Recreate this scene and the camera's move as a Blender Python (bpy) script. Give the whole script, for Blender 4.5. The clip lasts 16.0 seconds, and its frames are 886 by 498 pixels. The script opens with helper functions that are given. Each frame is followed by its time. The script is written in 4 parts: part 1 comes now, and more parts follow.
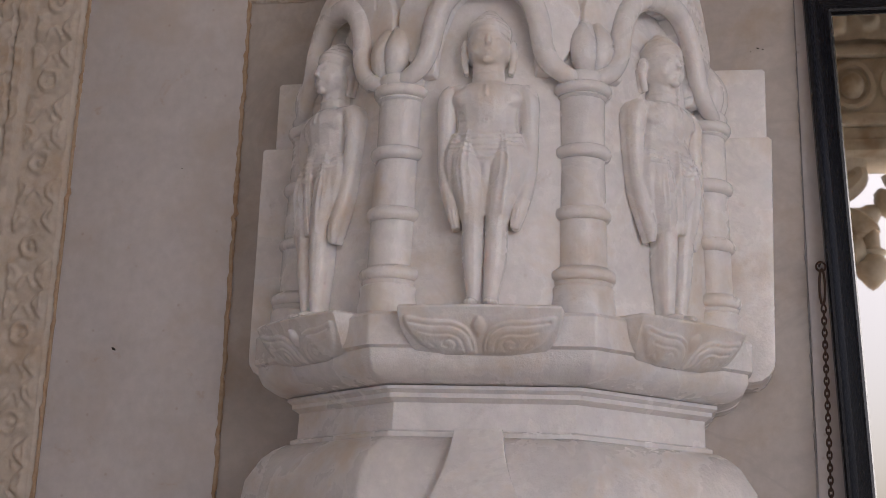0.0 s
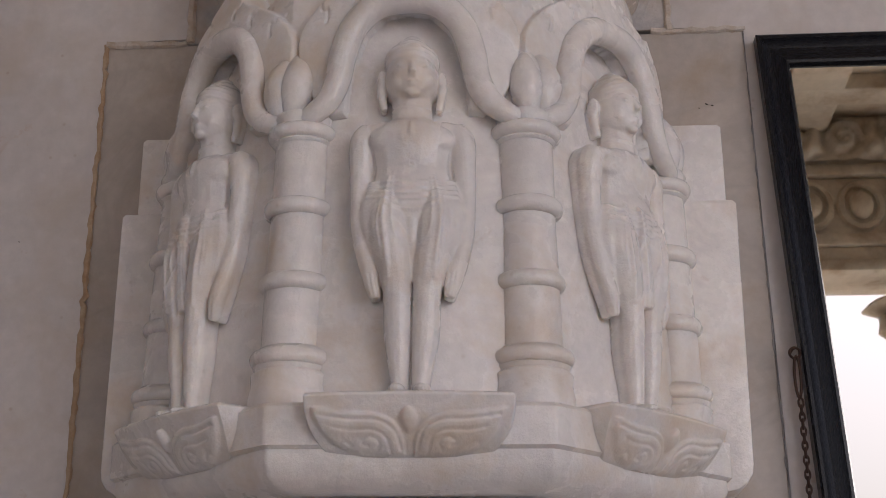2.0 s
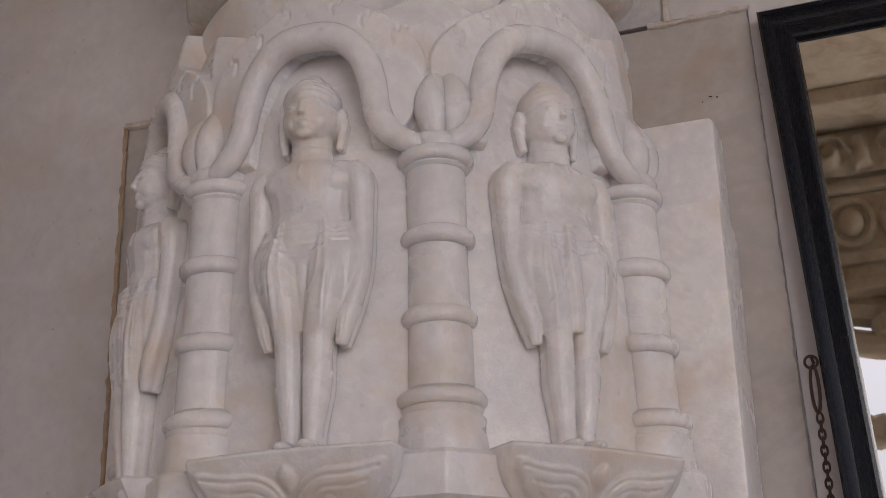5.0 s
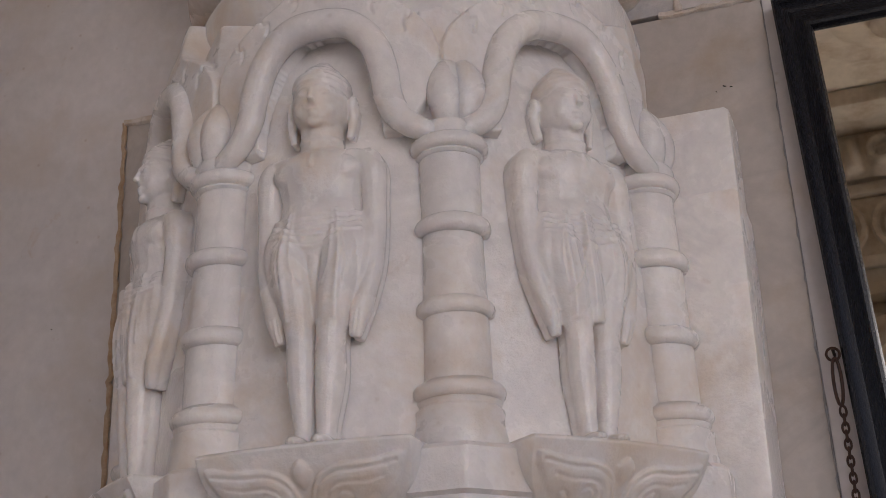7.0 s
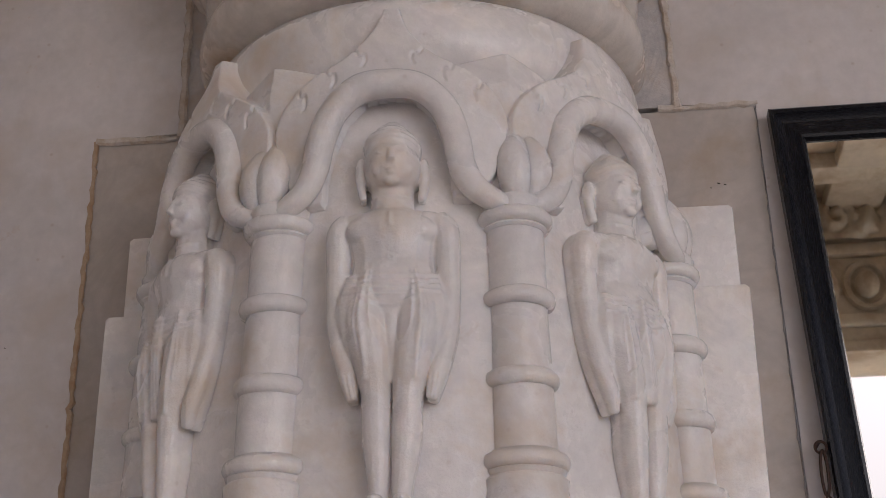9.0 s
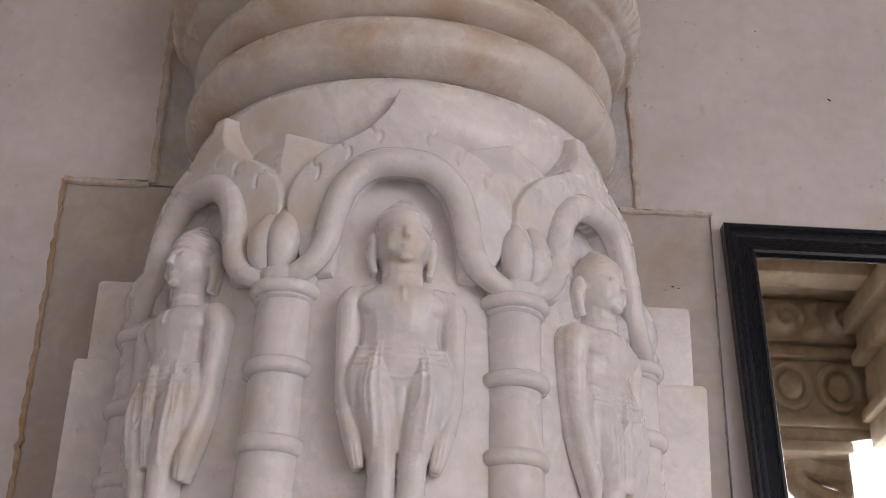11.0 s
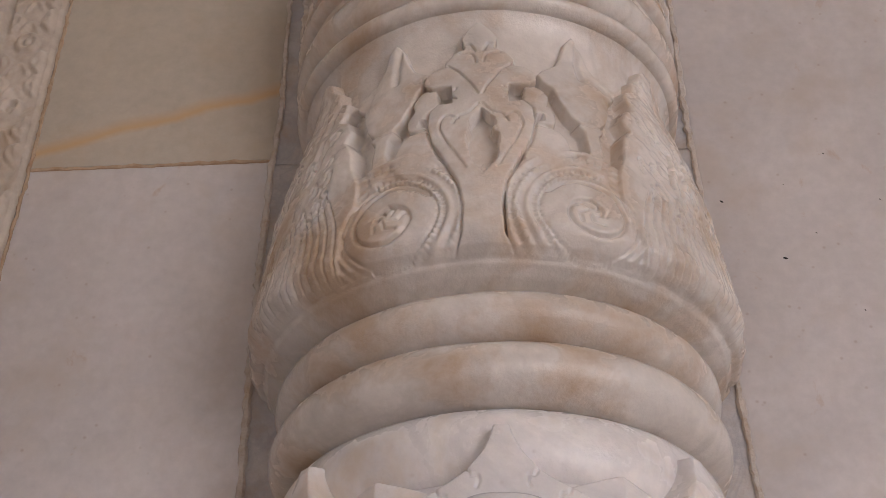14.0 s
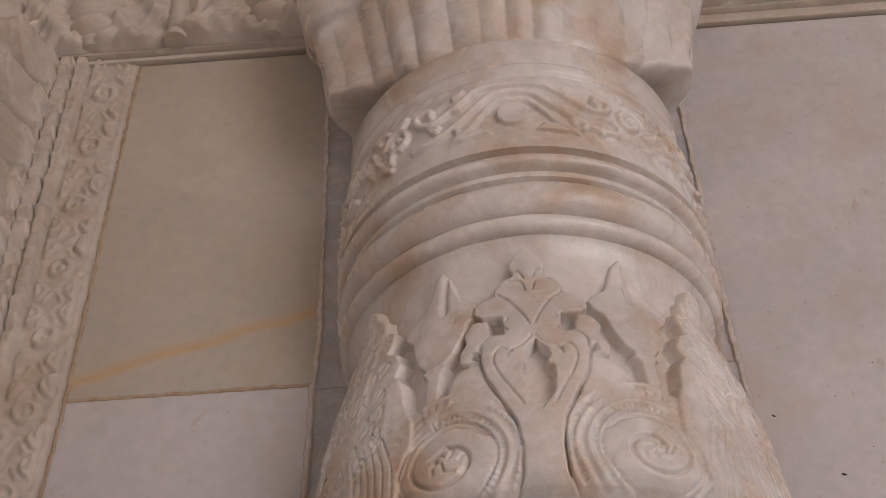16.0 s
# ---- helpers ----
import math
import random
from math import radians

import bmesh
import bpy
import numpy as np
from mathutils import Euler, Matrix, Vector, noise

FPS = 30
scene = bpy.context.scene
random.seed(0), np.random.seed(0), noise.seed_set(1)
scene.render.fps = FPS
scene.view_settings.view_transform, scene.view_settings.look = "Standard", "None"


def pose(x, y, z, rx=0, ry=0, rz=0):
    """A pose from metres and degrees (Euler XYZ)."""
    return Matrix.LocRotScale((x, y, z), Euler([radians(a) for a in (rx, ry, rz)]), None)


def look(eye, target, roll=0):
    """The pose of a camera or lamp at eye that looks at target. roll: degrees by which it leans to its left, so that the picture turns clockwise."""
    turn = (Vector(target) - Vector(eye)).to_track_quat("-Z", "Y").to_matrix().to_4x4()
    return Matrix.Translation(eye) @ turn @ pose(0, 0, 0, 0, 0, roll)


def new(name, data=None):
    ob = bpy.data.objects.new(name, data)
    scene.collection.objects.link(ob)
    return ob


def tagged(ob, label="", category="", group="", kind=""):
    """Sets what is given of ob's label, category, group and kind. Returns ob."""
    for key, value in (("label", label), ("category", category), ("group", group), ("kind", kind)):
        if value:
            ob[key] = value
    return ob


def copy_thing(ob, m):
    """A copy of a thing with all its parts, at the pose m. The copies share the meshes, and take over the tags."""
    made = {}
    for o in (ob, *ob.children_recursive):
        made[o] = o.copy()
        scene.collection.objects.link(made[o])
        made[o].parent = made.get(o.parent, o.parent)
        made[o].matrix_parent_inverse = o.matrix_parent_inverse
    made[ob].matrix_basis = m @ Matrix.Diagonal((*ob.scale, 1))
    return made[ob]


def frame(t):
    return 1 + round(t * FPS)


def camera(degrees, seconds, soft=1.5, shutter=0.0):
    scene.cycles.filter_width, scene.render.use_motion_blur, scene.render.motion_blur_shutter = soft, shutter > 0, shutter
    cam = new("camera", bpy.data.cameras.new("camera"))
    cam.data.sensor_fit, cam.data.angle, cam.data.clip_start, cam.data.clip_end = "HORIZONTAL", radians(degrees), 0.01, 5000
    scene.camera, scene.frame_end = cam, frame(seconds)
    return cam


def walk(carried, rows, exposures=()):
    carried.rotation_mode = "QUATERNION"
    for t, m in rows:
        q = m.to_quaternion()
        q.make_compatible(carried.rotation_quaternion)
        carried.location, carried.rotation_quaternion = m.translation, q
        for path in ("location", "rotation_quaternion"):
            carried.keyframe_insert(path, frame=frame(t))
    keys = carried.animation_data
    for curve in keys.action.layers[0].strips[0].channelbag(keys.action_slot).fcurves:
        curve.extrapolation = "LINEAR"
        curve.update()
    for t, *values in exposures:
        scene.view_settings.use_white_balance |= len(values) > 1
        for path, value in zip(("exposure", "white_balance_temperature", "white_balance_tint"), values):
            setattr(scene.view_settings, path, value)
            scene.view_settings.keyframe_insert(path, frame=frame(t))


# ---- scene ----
cam = camera(35.9, 16.0, soft=0.6)
PATH = [
    (0, (0.267, -1.824, 1.345), (-0.103, 0.089, 1.796), 2.0),
    (0.5, (0.184, -1.703, 1.345), (-0.102, 0.207, 1.864), 1.0),
    (1, (0.106, -1.618, 1.349), (-0.053, 0.288, 1.933), 0.2),
    (1.5, (0.065, -1.546, 1.351), (0.012, 0.352, 1.979), -0.4),
    (2, (0.138, -1.513, 1.362), (0.004, 0.375, 2.008), 0.1),
    (2.5, (0.266, -1.472, 1.366), (-0.057, 0.39, 2.022), 0.7),
    (3, (0.362, -1.474, 1.366), (-0.104, 0.358, 2.016), -0.2),
    (3.5, (0.369, -1.488, 1.369), (-0.086, 0.346, 2.024), -0.8),
    (4, (0.317, -1.458, 1.366), (-0.041, 0.393, 2.033), -1.6),
    (4.5, (0.405, -1.386, 1.36), (-0.09, 0.43, 2.037), -1.2),
    (5, (0.521, -1.351, 1.379), (-0.112, 0.407, 2.092), -1.4),
    (7.5, (0.449, -1.324, 1.372), (-0.141, 0.437, 2.114), -2.5),
    (8, (0.286, -1.328, 1.378), (-0.068, 0.484, 2.146), -2.5),
    (8.5, (0.234, -1.391, 1.399), (-0.049, 0.434, 2.168), -1.4),
    (10.8, (0.027, -1.48, 1.368), (0.101, 0.345, 2.183), 2.1),
    (11, (0.026, -1.489, 1.389), (0.079, 0.32, 2.242), 2.1),
    (11.5, (0.021, -1.465, 1.406), (0.0, 0.297, 2.353), 1.0),
    (12, (0.018, -1.424, 1.432), (-0.042, 0.312, 2.423), -0.2),
    (12.5, (0.015, -1.431, 1.456), (-0.048, 0.269, 2.507), -0.5),
    (13, (0.014, -1.443, 1.487), (-0.058, 0.219, 2.598), -0.5),
    (13.5, (0.021, -1.437, 1.501), (-0.057, 0.205, 2.639), -0.4),
    (14, (0.02, -1.437, 1.513), (-0.059, 0.186, 2.68), -0.5),
    (14.5, (0.017, -1.452, 1.526), (-0.077, 0.15, 2.72), -0.5),
    (15, (0.013, -1.47, 1.553), (-0.09, 0.097, 2.792), -0.6),
    (15.5, (0.013, -1.486, 1.58), (-0.099, 0.033, 2.877), -0.6),
    (16, (-0.037, -1.47, 1.592), (-0.1, 0.005, 2.941), -2.4),
]
walk(cam, [(t, look(e, g, r)) for t, e, g, r in PATH], exposures=[(0, -0.07, 6130, 17), (4.5, -0.12, 6130, 17), (8.5, -0.11, 6130, 17), (11, 0.17, 6130, 17), (13, 0.31, 6180, 18), (16, 0.32, 6240, 19)])

# ---- world, sun, exposure ----
world = bpy.data.worlds.new("sky")
scene.world = world
world.use_nodes = True
wn = world.node_tree
sky = wn.nodes.new("ShaderNodeTexSky")
sky.sky_type = 'NISHITA'
sky.sun_disc = False
sky.sun_elevation = radians(52)
sky.sun_rotation = radians(150)
sky.dust_density, sky.air_density = 7.0, 0.8
wn.links.new(sky.outputs[0], wn.nodes["Background"].inputs[0])
wn.nodes["Background"].inputs[1].default_value = 0.15
sun = new("sun", bpy.data.lights.new("sun", 'SUN'))
sun.data.energy, sun.data.angle, sun.data.color = 4.0, radians(0.5), (1.0, 0.95, 0.88)
sun.matrix_world = look((3.0, -5.2, 7.7), (0, 0, 0))
# added area lamp in the open corner of the porch, standing in for courtyard daylight
fill_lamp = new("porch_fill_lamp", bpy.data.lights.new("porch_fill_lamp", 'AREA'))
fill_lamp.data.shape, fill_lamp.data.size, fill_lamp.data.size_y = 'RECTANGLE', 2.8, 2.8
fill_lamp.data.energy, fill_lamp.data.color = 94.0, (1.0, 0.97, 0.95)
fill_lamp.matrix_world = look((3.75, -5.05, 2.6), (0.1, 0, 2.2))

# ---- materials ----


def mat(name, col, rough=0.5, metal=0.0, spec=0.5):
    m = bpy.data.materials.new(name)
    m.use_nodes = True
    b = m.node_tree.nodes["Principled BSDF"]
    b.inputs["Base Color"].default_value = (*col, 1)
    b.inputs["Roughness"].default_value = rough
    b.inputs["Metallic"].default_value = metal
    b.inputs["Specular IOR Level"].default_value = spec
    return m


def nd(m, kind, **inp):
    n = m.node_tree.nodes.new(kind)
    for k, v in inp.items():
        n.inputs[k.replace("_", " ")].default_value = v
    return n


def ramp(m, src, stops):
    r = m.node_tree.nodes.new("ShaderNodeValToRGB")
    e = r.color_ramp.elements
    while len(e) < len(stops):
        e.new(0.5)
    for el, (p, c) in zip(e, stops):
        el.position, el.color = p, (*c, 1) if len(c) == 3 else c
    m.node_tree.links.new(src, r.inputs[0])
    return r


def mixc(m, fac, a, b, blend='MIX'):
    x = m.node_tree.nodes.new("ShaderNodeMix")
    x.data_type, x.blend_type = 'RGBA', blend
    for sock, v in ((x.inputs[0], fac), (x.inputs[6], a), (x.inputs[7], b)):
        if isinstance(v, (int, float)):
            sock.default_value = v
        elif isinstance(v, tuple):
            sock.default_value = (*v, 1)
        else:
            m.node_tree.links.new(v, sock)
    return x.outputs[2]


def marble(name, pale, grey, stain, amount=0.5, rough=0.36, scale=1.0, relief=0.15, pits=0.0, veins=0.45, streak=False, blots=0.0):
    """Polished old marble: cloudy ground, soft grey veins, iron stains, fine chisel relief."""
    m = mat(name, pale, rough)
    L = m.node_tree.links
    b = m.node_tree.nodes["Principled BSDF"]
    geo = m.node_tree.nodes.new("ShaderNodeNewGeometry")
    mp = nd(m, "ShaderNodeMapping")
    L.new(geo.outputs["Position"], mp.inputs["Vector"])
    cloud = nd(m, "ShaderNodeTexNoise", Scale=5.0 * scale, Detail=6.0, Roughness=0.6, Distortion=0.8)
    fine = nd(m, "ShaderNodeTexNoise", Scale=60.0 * scale, Detail=5.0, Roughness=0.65)
    spot = nd(m, "ShaderNodeTexNoise", Scale=9.0 * scale, Detail=8.0, Roughness=0.62, Distortion=0.3)
    vein = nd(m, "ShaderNodeTexNoise", Scale=3.0 * scale, Detail=7.0, Roughness=0.55, Distortion=1.6)
    for n in (cloud, fine, spot, vein):
        L.new(mp.outputs[0], n.inputs["Vector"])
    g = ramp(m, cloud.outputs["Fac"], [(0.38, (0, 0, 0)), (0.62, (1, 1, 1))])
    c = mixc(m, g.outputs[0], pale, grey)
    f = ramp(m, fine.outputs["Fac"], [(0.3, (0.84, 0.84, 0.84)), (0.7, (1.08, 1.08, 1.08))])
    c = mixc(m, 0.55, c, f.outputs[0], 'MULTIPLY')
    v = ramp(m, vein.outputs["Fac"], [(0.46, (0, 0, 0)), (0.5, (veins,) * 3), (0.54, (0, 0, 0))])
    c = mixc(m, v.outputs[0], c, tuple(x * 0.86 for x in grey))
    s = ramp(m, spot.outputs["Fac"], [(0.55 - 0.12 * amount, (0, 0, 0)), (0.70 - 0.06 * amount, (1, 1, 1))])
    mul = nd(m, "ShaderNodeMath")
    mul.operation = 'MULTIPLY'
    L.new(s.outputs[0], mul.inputs[0])
    mul.inputs[1].default_value = 0.35 + 0.6 * amount
    c = mixc(m, mul.outputs[0], c, stain)
    if pits:
        pit = nd(m, "ShaderNodeTexVoronoi", Scale=26.0)
        L.new(mp.outputs[0], pit.inputs["Vector"])
        pr = ramp(m, pit.outputs["Distance"], [(0.02, (1, 1, 1)), (0.05 * pits + 0.02, (0, 0, 0))])
        c = mixc(m, pr.outputs[0], c, (0.12, 0.09, 0.07))
    if blots:
        bl = nd(m, "ShaderNodeTexNoise", Scale=17.0, Detail=5.0, Roughness=0.7, Distortion=0.5)
        L.new(mp.outputs[0], bl.inputs["Vector"])
        br = ramp(m, bl.outputs["Fac"], [(0.63, (0, 0, 0)), (0.72, (blots,) * 3)])
        c = mixc(m, br.outputs[0], c, (0.46, 0.31, 0.21))
        dt = nd(m, "ShaderNodeTexVoronoi", Scale=34.0)
        L.new(mp.outputs[0], dt.inputs["Vector"])
        dr = ramp(m, dt.outputs["Distance"], [(0.03, (0.8 * blots,) * 3), (0.10, (0, 0, 0))])
        c = mixc(m, dr.outputs[0], c, (0.36, 0.25, 0.18))
    if streak:
        sep = nd(m, "ShaderNodeSeparateXYZ")
        L.new(geo.outputs["Position"], sep.inputs[0])
        sx = nd(m, "ShaderNodeMath")
        sx.operation = 'MULTIPLY_ADD'
        L.new(sep.outputs[0], sx.inputs[0])
        sx.inputs[1].default_value, sx.inputs[2].default_value = -0.315, -2.928
        ad = nd(m, "ShaderNodeMath")
        ad.operation = 'ADD'
        L.new(sep.outputs[2], ad.inputs[0])
        L.new(sx.outputs[0], ad.inputs[1])
        wob = nd(m, "ShaderNodeMath")
        wob.operation = 'MULTIPLY_ADD'
        L.new(cloud.outputs["Fac"], wob.inputs[0])
        wob.inputs[1].default_value = 0.05
        L.new(ad.outputs[0], wob.inputs[2])
        ramp_v = ramp(m, wob.outputs[0], [(0.012, (0, 0, 0)), (0.024, (0.75,) * 3), (0.030, (0.55,) * 3), (0.046, (0, 0, 0))])
        c = mixc(m, ramp_v.outputs[0], c, (0.55, 0.33, 0.14))
    L.new(c, b.inputs["Base Color"])
    rr = ramp(m, spot.outputs["Fac"], [(0.3, (rough - 0.08,) * 3), (0.7, (rough + 0.14,) * 3)])
    L.new(rr.outputs[0], b.inputs["Roughness"])
    b.inputs["Subsurface Weight"].default_value = 0.5
    b.inputs["Subsurface Radius"].default_value = (1.0, 0.8, 0.6)
    b.inputs["Subsurface Scale"].default_value = 0.011
    bump = nd(m, "ShaderNodeBump", Strength=relief, Distance=0.002)
    add = nd(m, "ShaderNodeMath")
    add.operation = 'ADD'
    L.new(fine.outputs["Fac"], add.inputs[0])
    L.new(spot.outputs["Fac"], add.inputs[1])
    grit = nd(m, "ShaderNodeTexNoise", Scale=240.0, Detail=3.0, Roughness=0.7)
    L.new(mp.outputs[0], grit.inputs["Vector"])
    ad2 = nd(m, "ShaderNodeMath")
    ad2.operation = 'MULTIPLY_ADD'
    L.new(grit.outputs["Fac"], ad2.inputs[0])
    ad2.inputs[1].default_value = 0.45
    L.new(add.outputs[0], ad2.inputs[2])
    L.new(ad2.outputs[0], bump.inputs["Height"])
    L.new(bump.outputs[0], b.inputs["Normal"])
    return m


WHITE = marble("white_carved_marble", (0.83, 0.785, 0.75), (0.76, 0.725, 0.71), (0.62, 0.48, 0.33), 0.26, 0.24, relief=0.45, blots=0.22)
TAN = marble("tan_stained_marble", (0.74, 0.68, 0.62), (0.64, 0.585, 0.53), (0.46, 0.31, 0.18), 0.68, 0.22, relief=0.42)
WALL = marble("wall_slab_marble", (0.635, 0.587, 0.567), (0.575, 0.532, 0.512), (0.53, 0.455, 0.39), 0.34, 0.42, 0.9, 0.12, 0.0, 0.0, blots=0.5)
UPPER = marble("upper_slab_marble", (0.50, 0.44, 0.355), (0.45, 0.395, 0.32), (0.45, 0.36, 0.25), 0.35, 0.42, 0.8, 0.08, 0.0, 0.0, True)
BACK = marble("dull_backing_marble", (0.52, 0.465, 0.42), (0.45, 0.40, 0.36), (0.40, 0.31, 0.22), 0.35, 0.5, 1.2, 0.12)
JAMB = marble("weathered_jamb_marble", (0.55, 0.475, 0.395), (0.48, 0.41, 0.335), (0.42, 0.30, 0.19), 0.32, 0.5, 1.4, 0.25)
FAR = marble("sunlit_pavilion_marble", (0.72, 0.64, 0.52), (0.60, 0.53, 0.43), (0.36, 0.26, 0.17), 0.6, 0.6, 0.5, 0.3)
MORTAR = marble("lime_mortar", (0.60, 0.53, 0.47), (0.53, 0.46, 0.40), (0.42, 0.31, 0.21), 0.6, 0.85, 5.0, 0.6)
RUST = marble("iron_stained_mortar", (0.48, 0.35, 0.24), (0.42, 0.30, 0.20), (0.34, 0.20, 0.11), 0.6, 0.85, 5.0, 0.6)
GAP = marble("dark_gap_mortar", (0.36, 0.345, 0.34), (0.27, 0.26, 0.265), (0.26, 0.21, 0.16), 0.5, 0.9, 4.0, 0.6)
SLOT = marble("grey_slot_stone", (0.50, 0.46, 0.43), (0.37, 0.35, 0.35), (0.42, 0.33, 0.25), 0.5, 0.6, 3.0, 0.4)
# unseen floor, coloured dark so that less light bounces up onto the undersides
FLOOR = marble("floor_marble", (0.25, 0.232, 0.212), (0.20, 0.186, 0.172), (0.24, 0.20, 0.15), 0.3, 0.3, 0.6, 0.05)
GROUND = marble("courtyard_stone", (0.5, 0.46, 0.4), (0.42, 0.38, 0.33), (0.32, 0.26, 0.19), 0.4, 0.7, 0.2, 0.3)
BLACK = mat("black_painted_wood", (0.005, 0.0055, 0.009), 0.27, 0.0, 0.34)
nz = nd(BLACK, "ShaderNodeTexNoise", Scale=90.0, Detail=4.0)
BLACK.node_tree.links.new(ramp(BLACK, nz.outputs["Fac"], [(0.3, (0.24,) * 3), (0.75, (0.31,) * 3)]).outputs[0],
                          BLACK.node_tree.nodes["Principled BSDF"].inputs["Roughness"])
WORN = mat("worn_brown_wood_edge", (0.045, 0.028, 0.02), 0.7)
MIRROR = mat("mirror_glass", (0.90, 0.87, 0.79), 0.015, 1.0)
IRON = mat("rusty_iron", (0.06, 0.035, 0.025), 0.65, 0.6)
nz = nd(IRON, "ShaderNodeTexNoise", Scale=300.0, Detail=3.0)
IRON.node_tree.links.new(ramp(IRON, nz.outputs["Fac"], [(0.4, (0.03, 0.022, 0.02)), (0.7, (0.11, 0.05, 0.03))]).outputs[0],
                         IRON.node_tree.nodes["Principled BSDF"].inputs["Base Color"])
SPECK = mat("dark_speck", (0.02, 0.014, 0.01), 0.8)

# ---- mesh helpers ----
AX, AY = 0.013, -0.035      # the column's axis
PH = 2.5                    # its faces are turned by this much


def link_mesh(name, me, material, parent=None, label="", smooth=True):
    me.materials.append(material)
    ob = new(name, me)
    if smooth:
        me.polygons.foreach_set("use_smooth", [True] * len(me.polygons))
    if parent:
        ob.parent = parent
    if label:
        ob["label"] = label
    return ob


def part(name, bm, material, parent=None, label="", smooth=True, sharp=38):
    me = bpy.data.meshes.new(name)
    bmesh.ops.recalc_face_normals(bm, faces=bm.faces)
    if smooth:
        for e in bm.edges:
            if len(e.link_faces) == 2 and e.calc_face_angle(0) > radians(sharp):
                e.smooth = False
    bm.to_mesh(me)
    bm.free()
    return link_mesh(name, me, material, parent, label, smooth)


def holder(name, place, label, category, group="", kind=""):
    e = new(name)
    e.location = place
    e.empty_display_size = 0.05
    return tagged(e, label, category, group, kind)


def under(ob, e):
    """Hang a mesh built in world places under a thing whose base lies elsewhere."""
    ob.parent = e
    ob.matrix_parent_inverse = Matrix.Translation(-e.location)
    return ob


def box(bm, x0, x1, y0, y1, z0, z1, bevel=0.0, seg=2):
    r = bmesh.ops.create_cube(bm, size=1)
    bmesh.ops.scale(bm, vec=(x1 - x0, y1 - y0, z1 - z0), verts=r["verts"])
    bmesh.ops.translate(bm, vec=((x0 + x1) / 2, (y0 + y1) / 2, (z0 + z1) / 2), verts=r["verts"])
    if bevel:
        es = {e for v in r["verts"] for e in v.link_edges}
        bmesh.ops.bevel(bm, geom=list(es), offset=bevel, segments=seg, profile=0.5, affect='EDGES')
    return bm


def round_place(a, r):
    """Offset from an axis at angle a; past the sides it runs straight back towards the wall."""
    if abs(a) <= math.pi / 2:
        return r * math.sin(a), -r * math.cos(a)
    return math.copysign(r, a), r * (abs(a) - math.pi / 2)


def lathe(bm, prof, n=48, centre=(0, 0, 0), a0=0, a1=360, lean=(0, 0)):
    """Turn a profile of (radius, height) round an upright axis; closed when it goes all round."""
    full = a1 - a0 >= 360
    cols = []
    z0 = prof[0][1]
    for k in range(n + (0 if full else 1)):
        a = radians(a0 + (a1 - a0) * k / n)
        ring = [(r * math.sin(a), -r * math.cos(a)) if full else round_place(a, r) for r, z in prof]
        cols.append([bm.verts.new((centre[0] + dx + lean[0] * (z - z0), centre[1] + dy + lean[1] * (z - z0), centre[2] + z)) for (dx, dy), (r, z) in zip(ring, prof)])
    m = len(cols)
    for k in range(m if full else m - 1):
        p, q = cols[k], cols[(k + 1) % m]
        for i in range(len(prof) - 1):
            bm.faces.new((p[i], q[i], q[i + 1], p[i + 1]))
    for i in (0, -1):
        if len(cols) > 2 and prof[i][0] > 1e-5:
            ring = [c[i] for c in cols]
            bm.faces.new(ring if i else ring[::-1])
    bmesh.ops.remove_doubles(bm, verts=bm.verts, dist=1e-6)
    return bm


def smooth_line(pts, n):
    """Catmull-Rom through points, n samples a span."""
    P = [np.array(p, float) for p in pts]
    P = [2 * P[0] - P[1], *P, 2 * P[-1] - P[-2]]
    out = []
    for i in range(1, len(P) - 2):
        for k in range(n):
            t = k / n
            out.append(0.5 * (2 * P[i] + (P[i + 1] - P[i - 1]) * t + (2 * P[i - 1] - 5 * P[i] + 4 * P[i + 1] - P[i + 2]) * t * t
                              + (3 * P[i] - P[i - 1] - 3 * P[i + 1] + P[i + 2]) * t ** 3))
    out.append(P[-2])
    return out


def arc_round(z0, z1, r0, bulge, n=10):
    """Profile points of a half-round moulding."""
    return [(r0 + bulge * math.sin(math.pi * k / n), z0 + (z1 - z0) * (1 - math.cos(math.pi * k / n)) / 2) for k in range(n + 1)]


def at_angle(deg, r, z):
    a = radians(deg)
    return Vector((AX + r * math.sin(a), AY - r * math.cos(a), z))


def sweep(bm, pts, radii, n=10, squash=1.0, out=None):
    """A tube along points; squash flattens it along out(point)."""
    rings = []
    pts = [Vector(p) for p in pts]
    for i, p in enumerate(pts):
        t = (pts[min(i + 1, len(pts) - 1)] - pts[max(i - 1, 0)]).normalized()
        o = out(p) if out else (Vector((0, -1, 0)) if abs(t.y) < 0.9 else Vector((1, 0, 0)))
        o = (o - t * o.dot(t)).normalized()
        s = t.cross(o)
        r = radii[i] if isinstance(radii, (list, tuple)) else radii
        rings.append([bm.verts.new(p + (s * math.cos(2 * math.pi * k / n) + o * math.sin(2 * math.pi * k / n) * squash) * r) for k in range(n)])
    for a, b in zip(rings, rings[1:]):
        for k in range(n):
            bm.faces.new((a[k], a[(k + 1) % n], b[(k + 1) % n], b[k]))
    bm.faces.new(rings[0][::-1])
    bm.faces.new(rings[-1])
    return bm


def outward(p):
    return Vector((p.x - AX, p.y - AY, 0)).normalized()


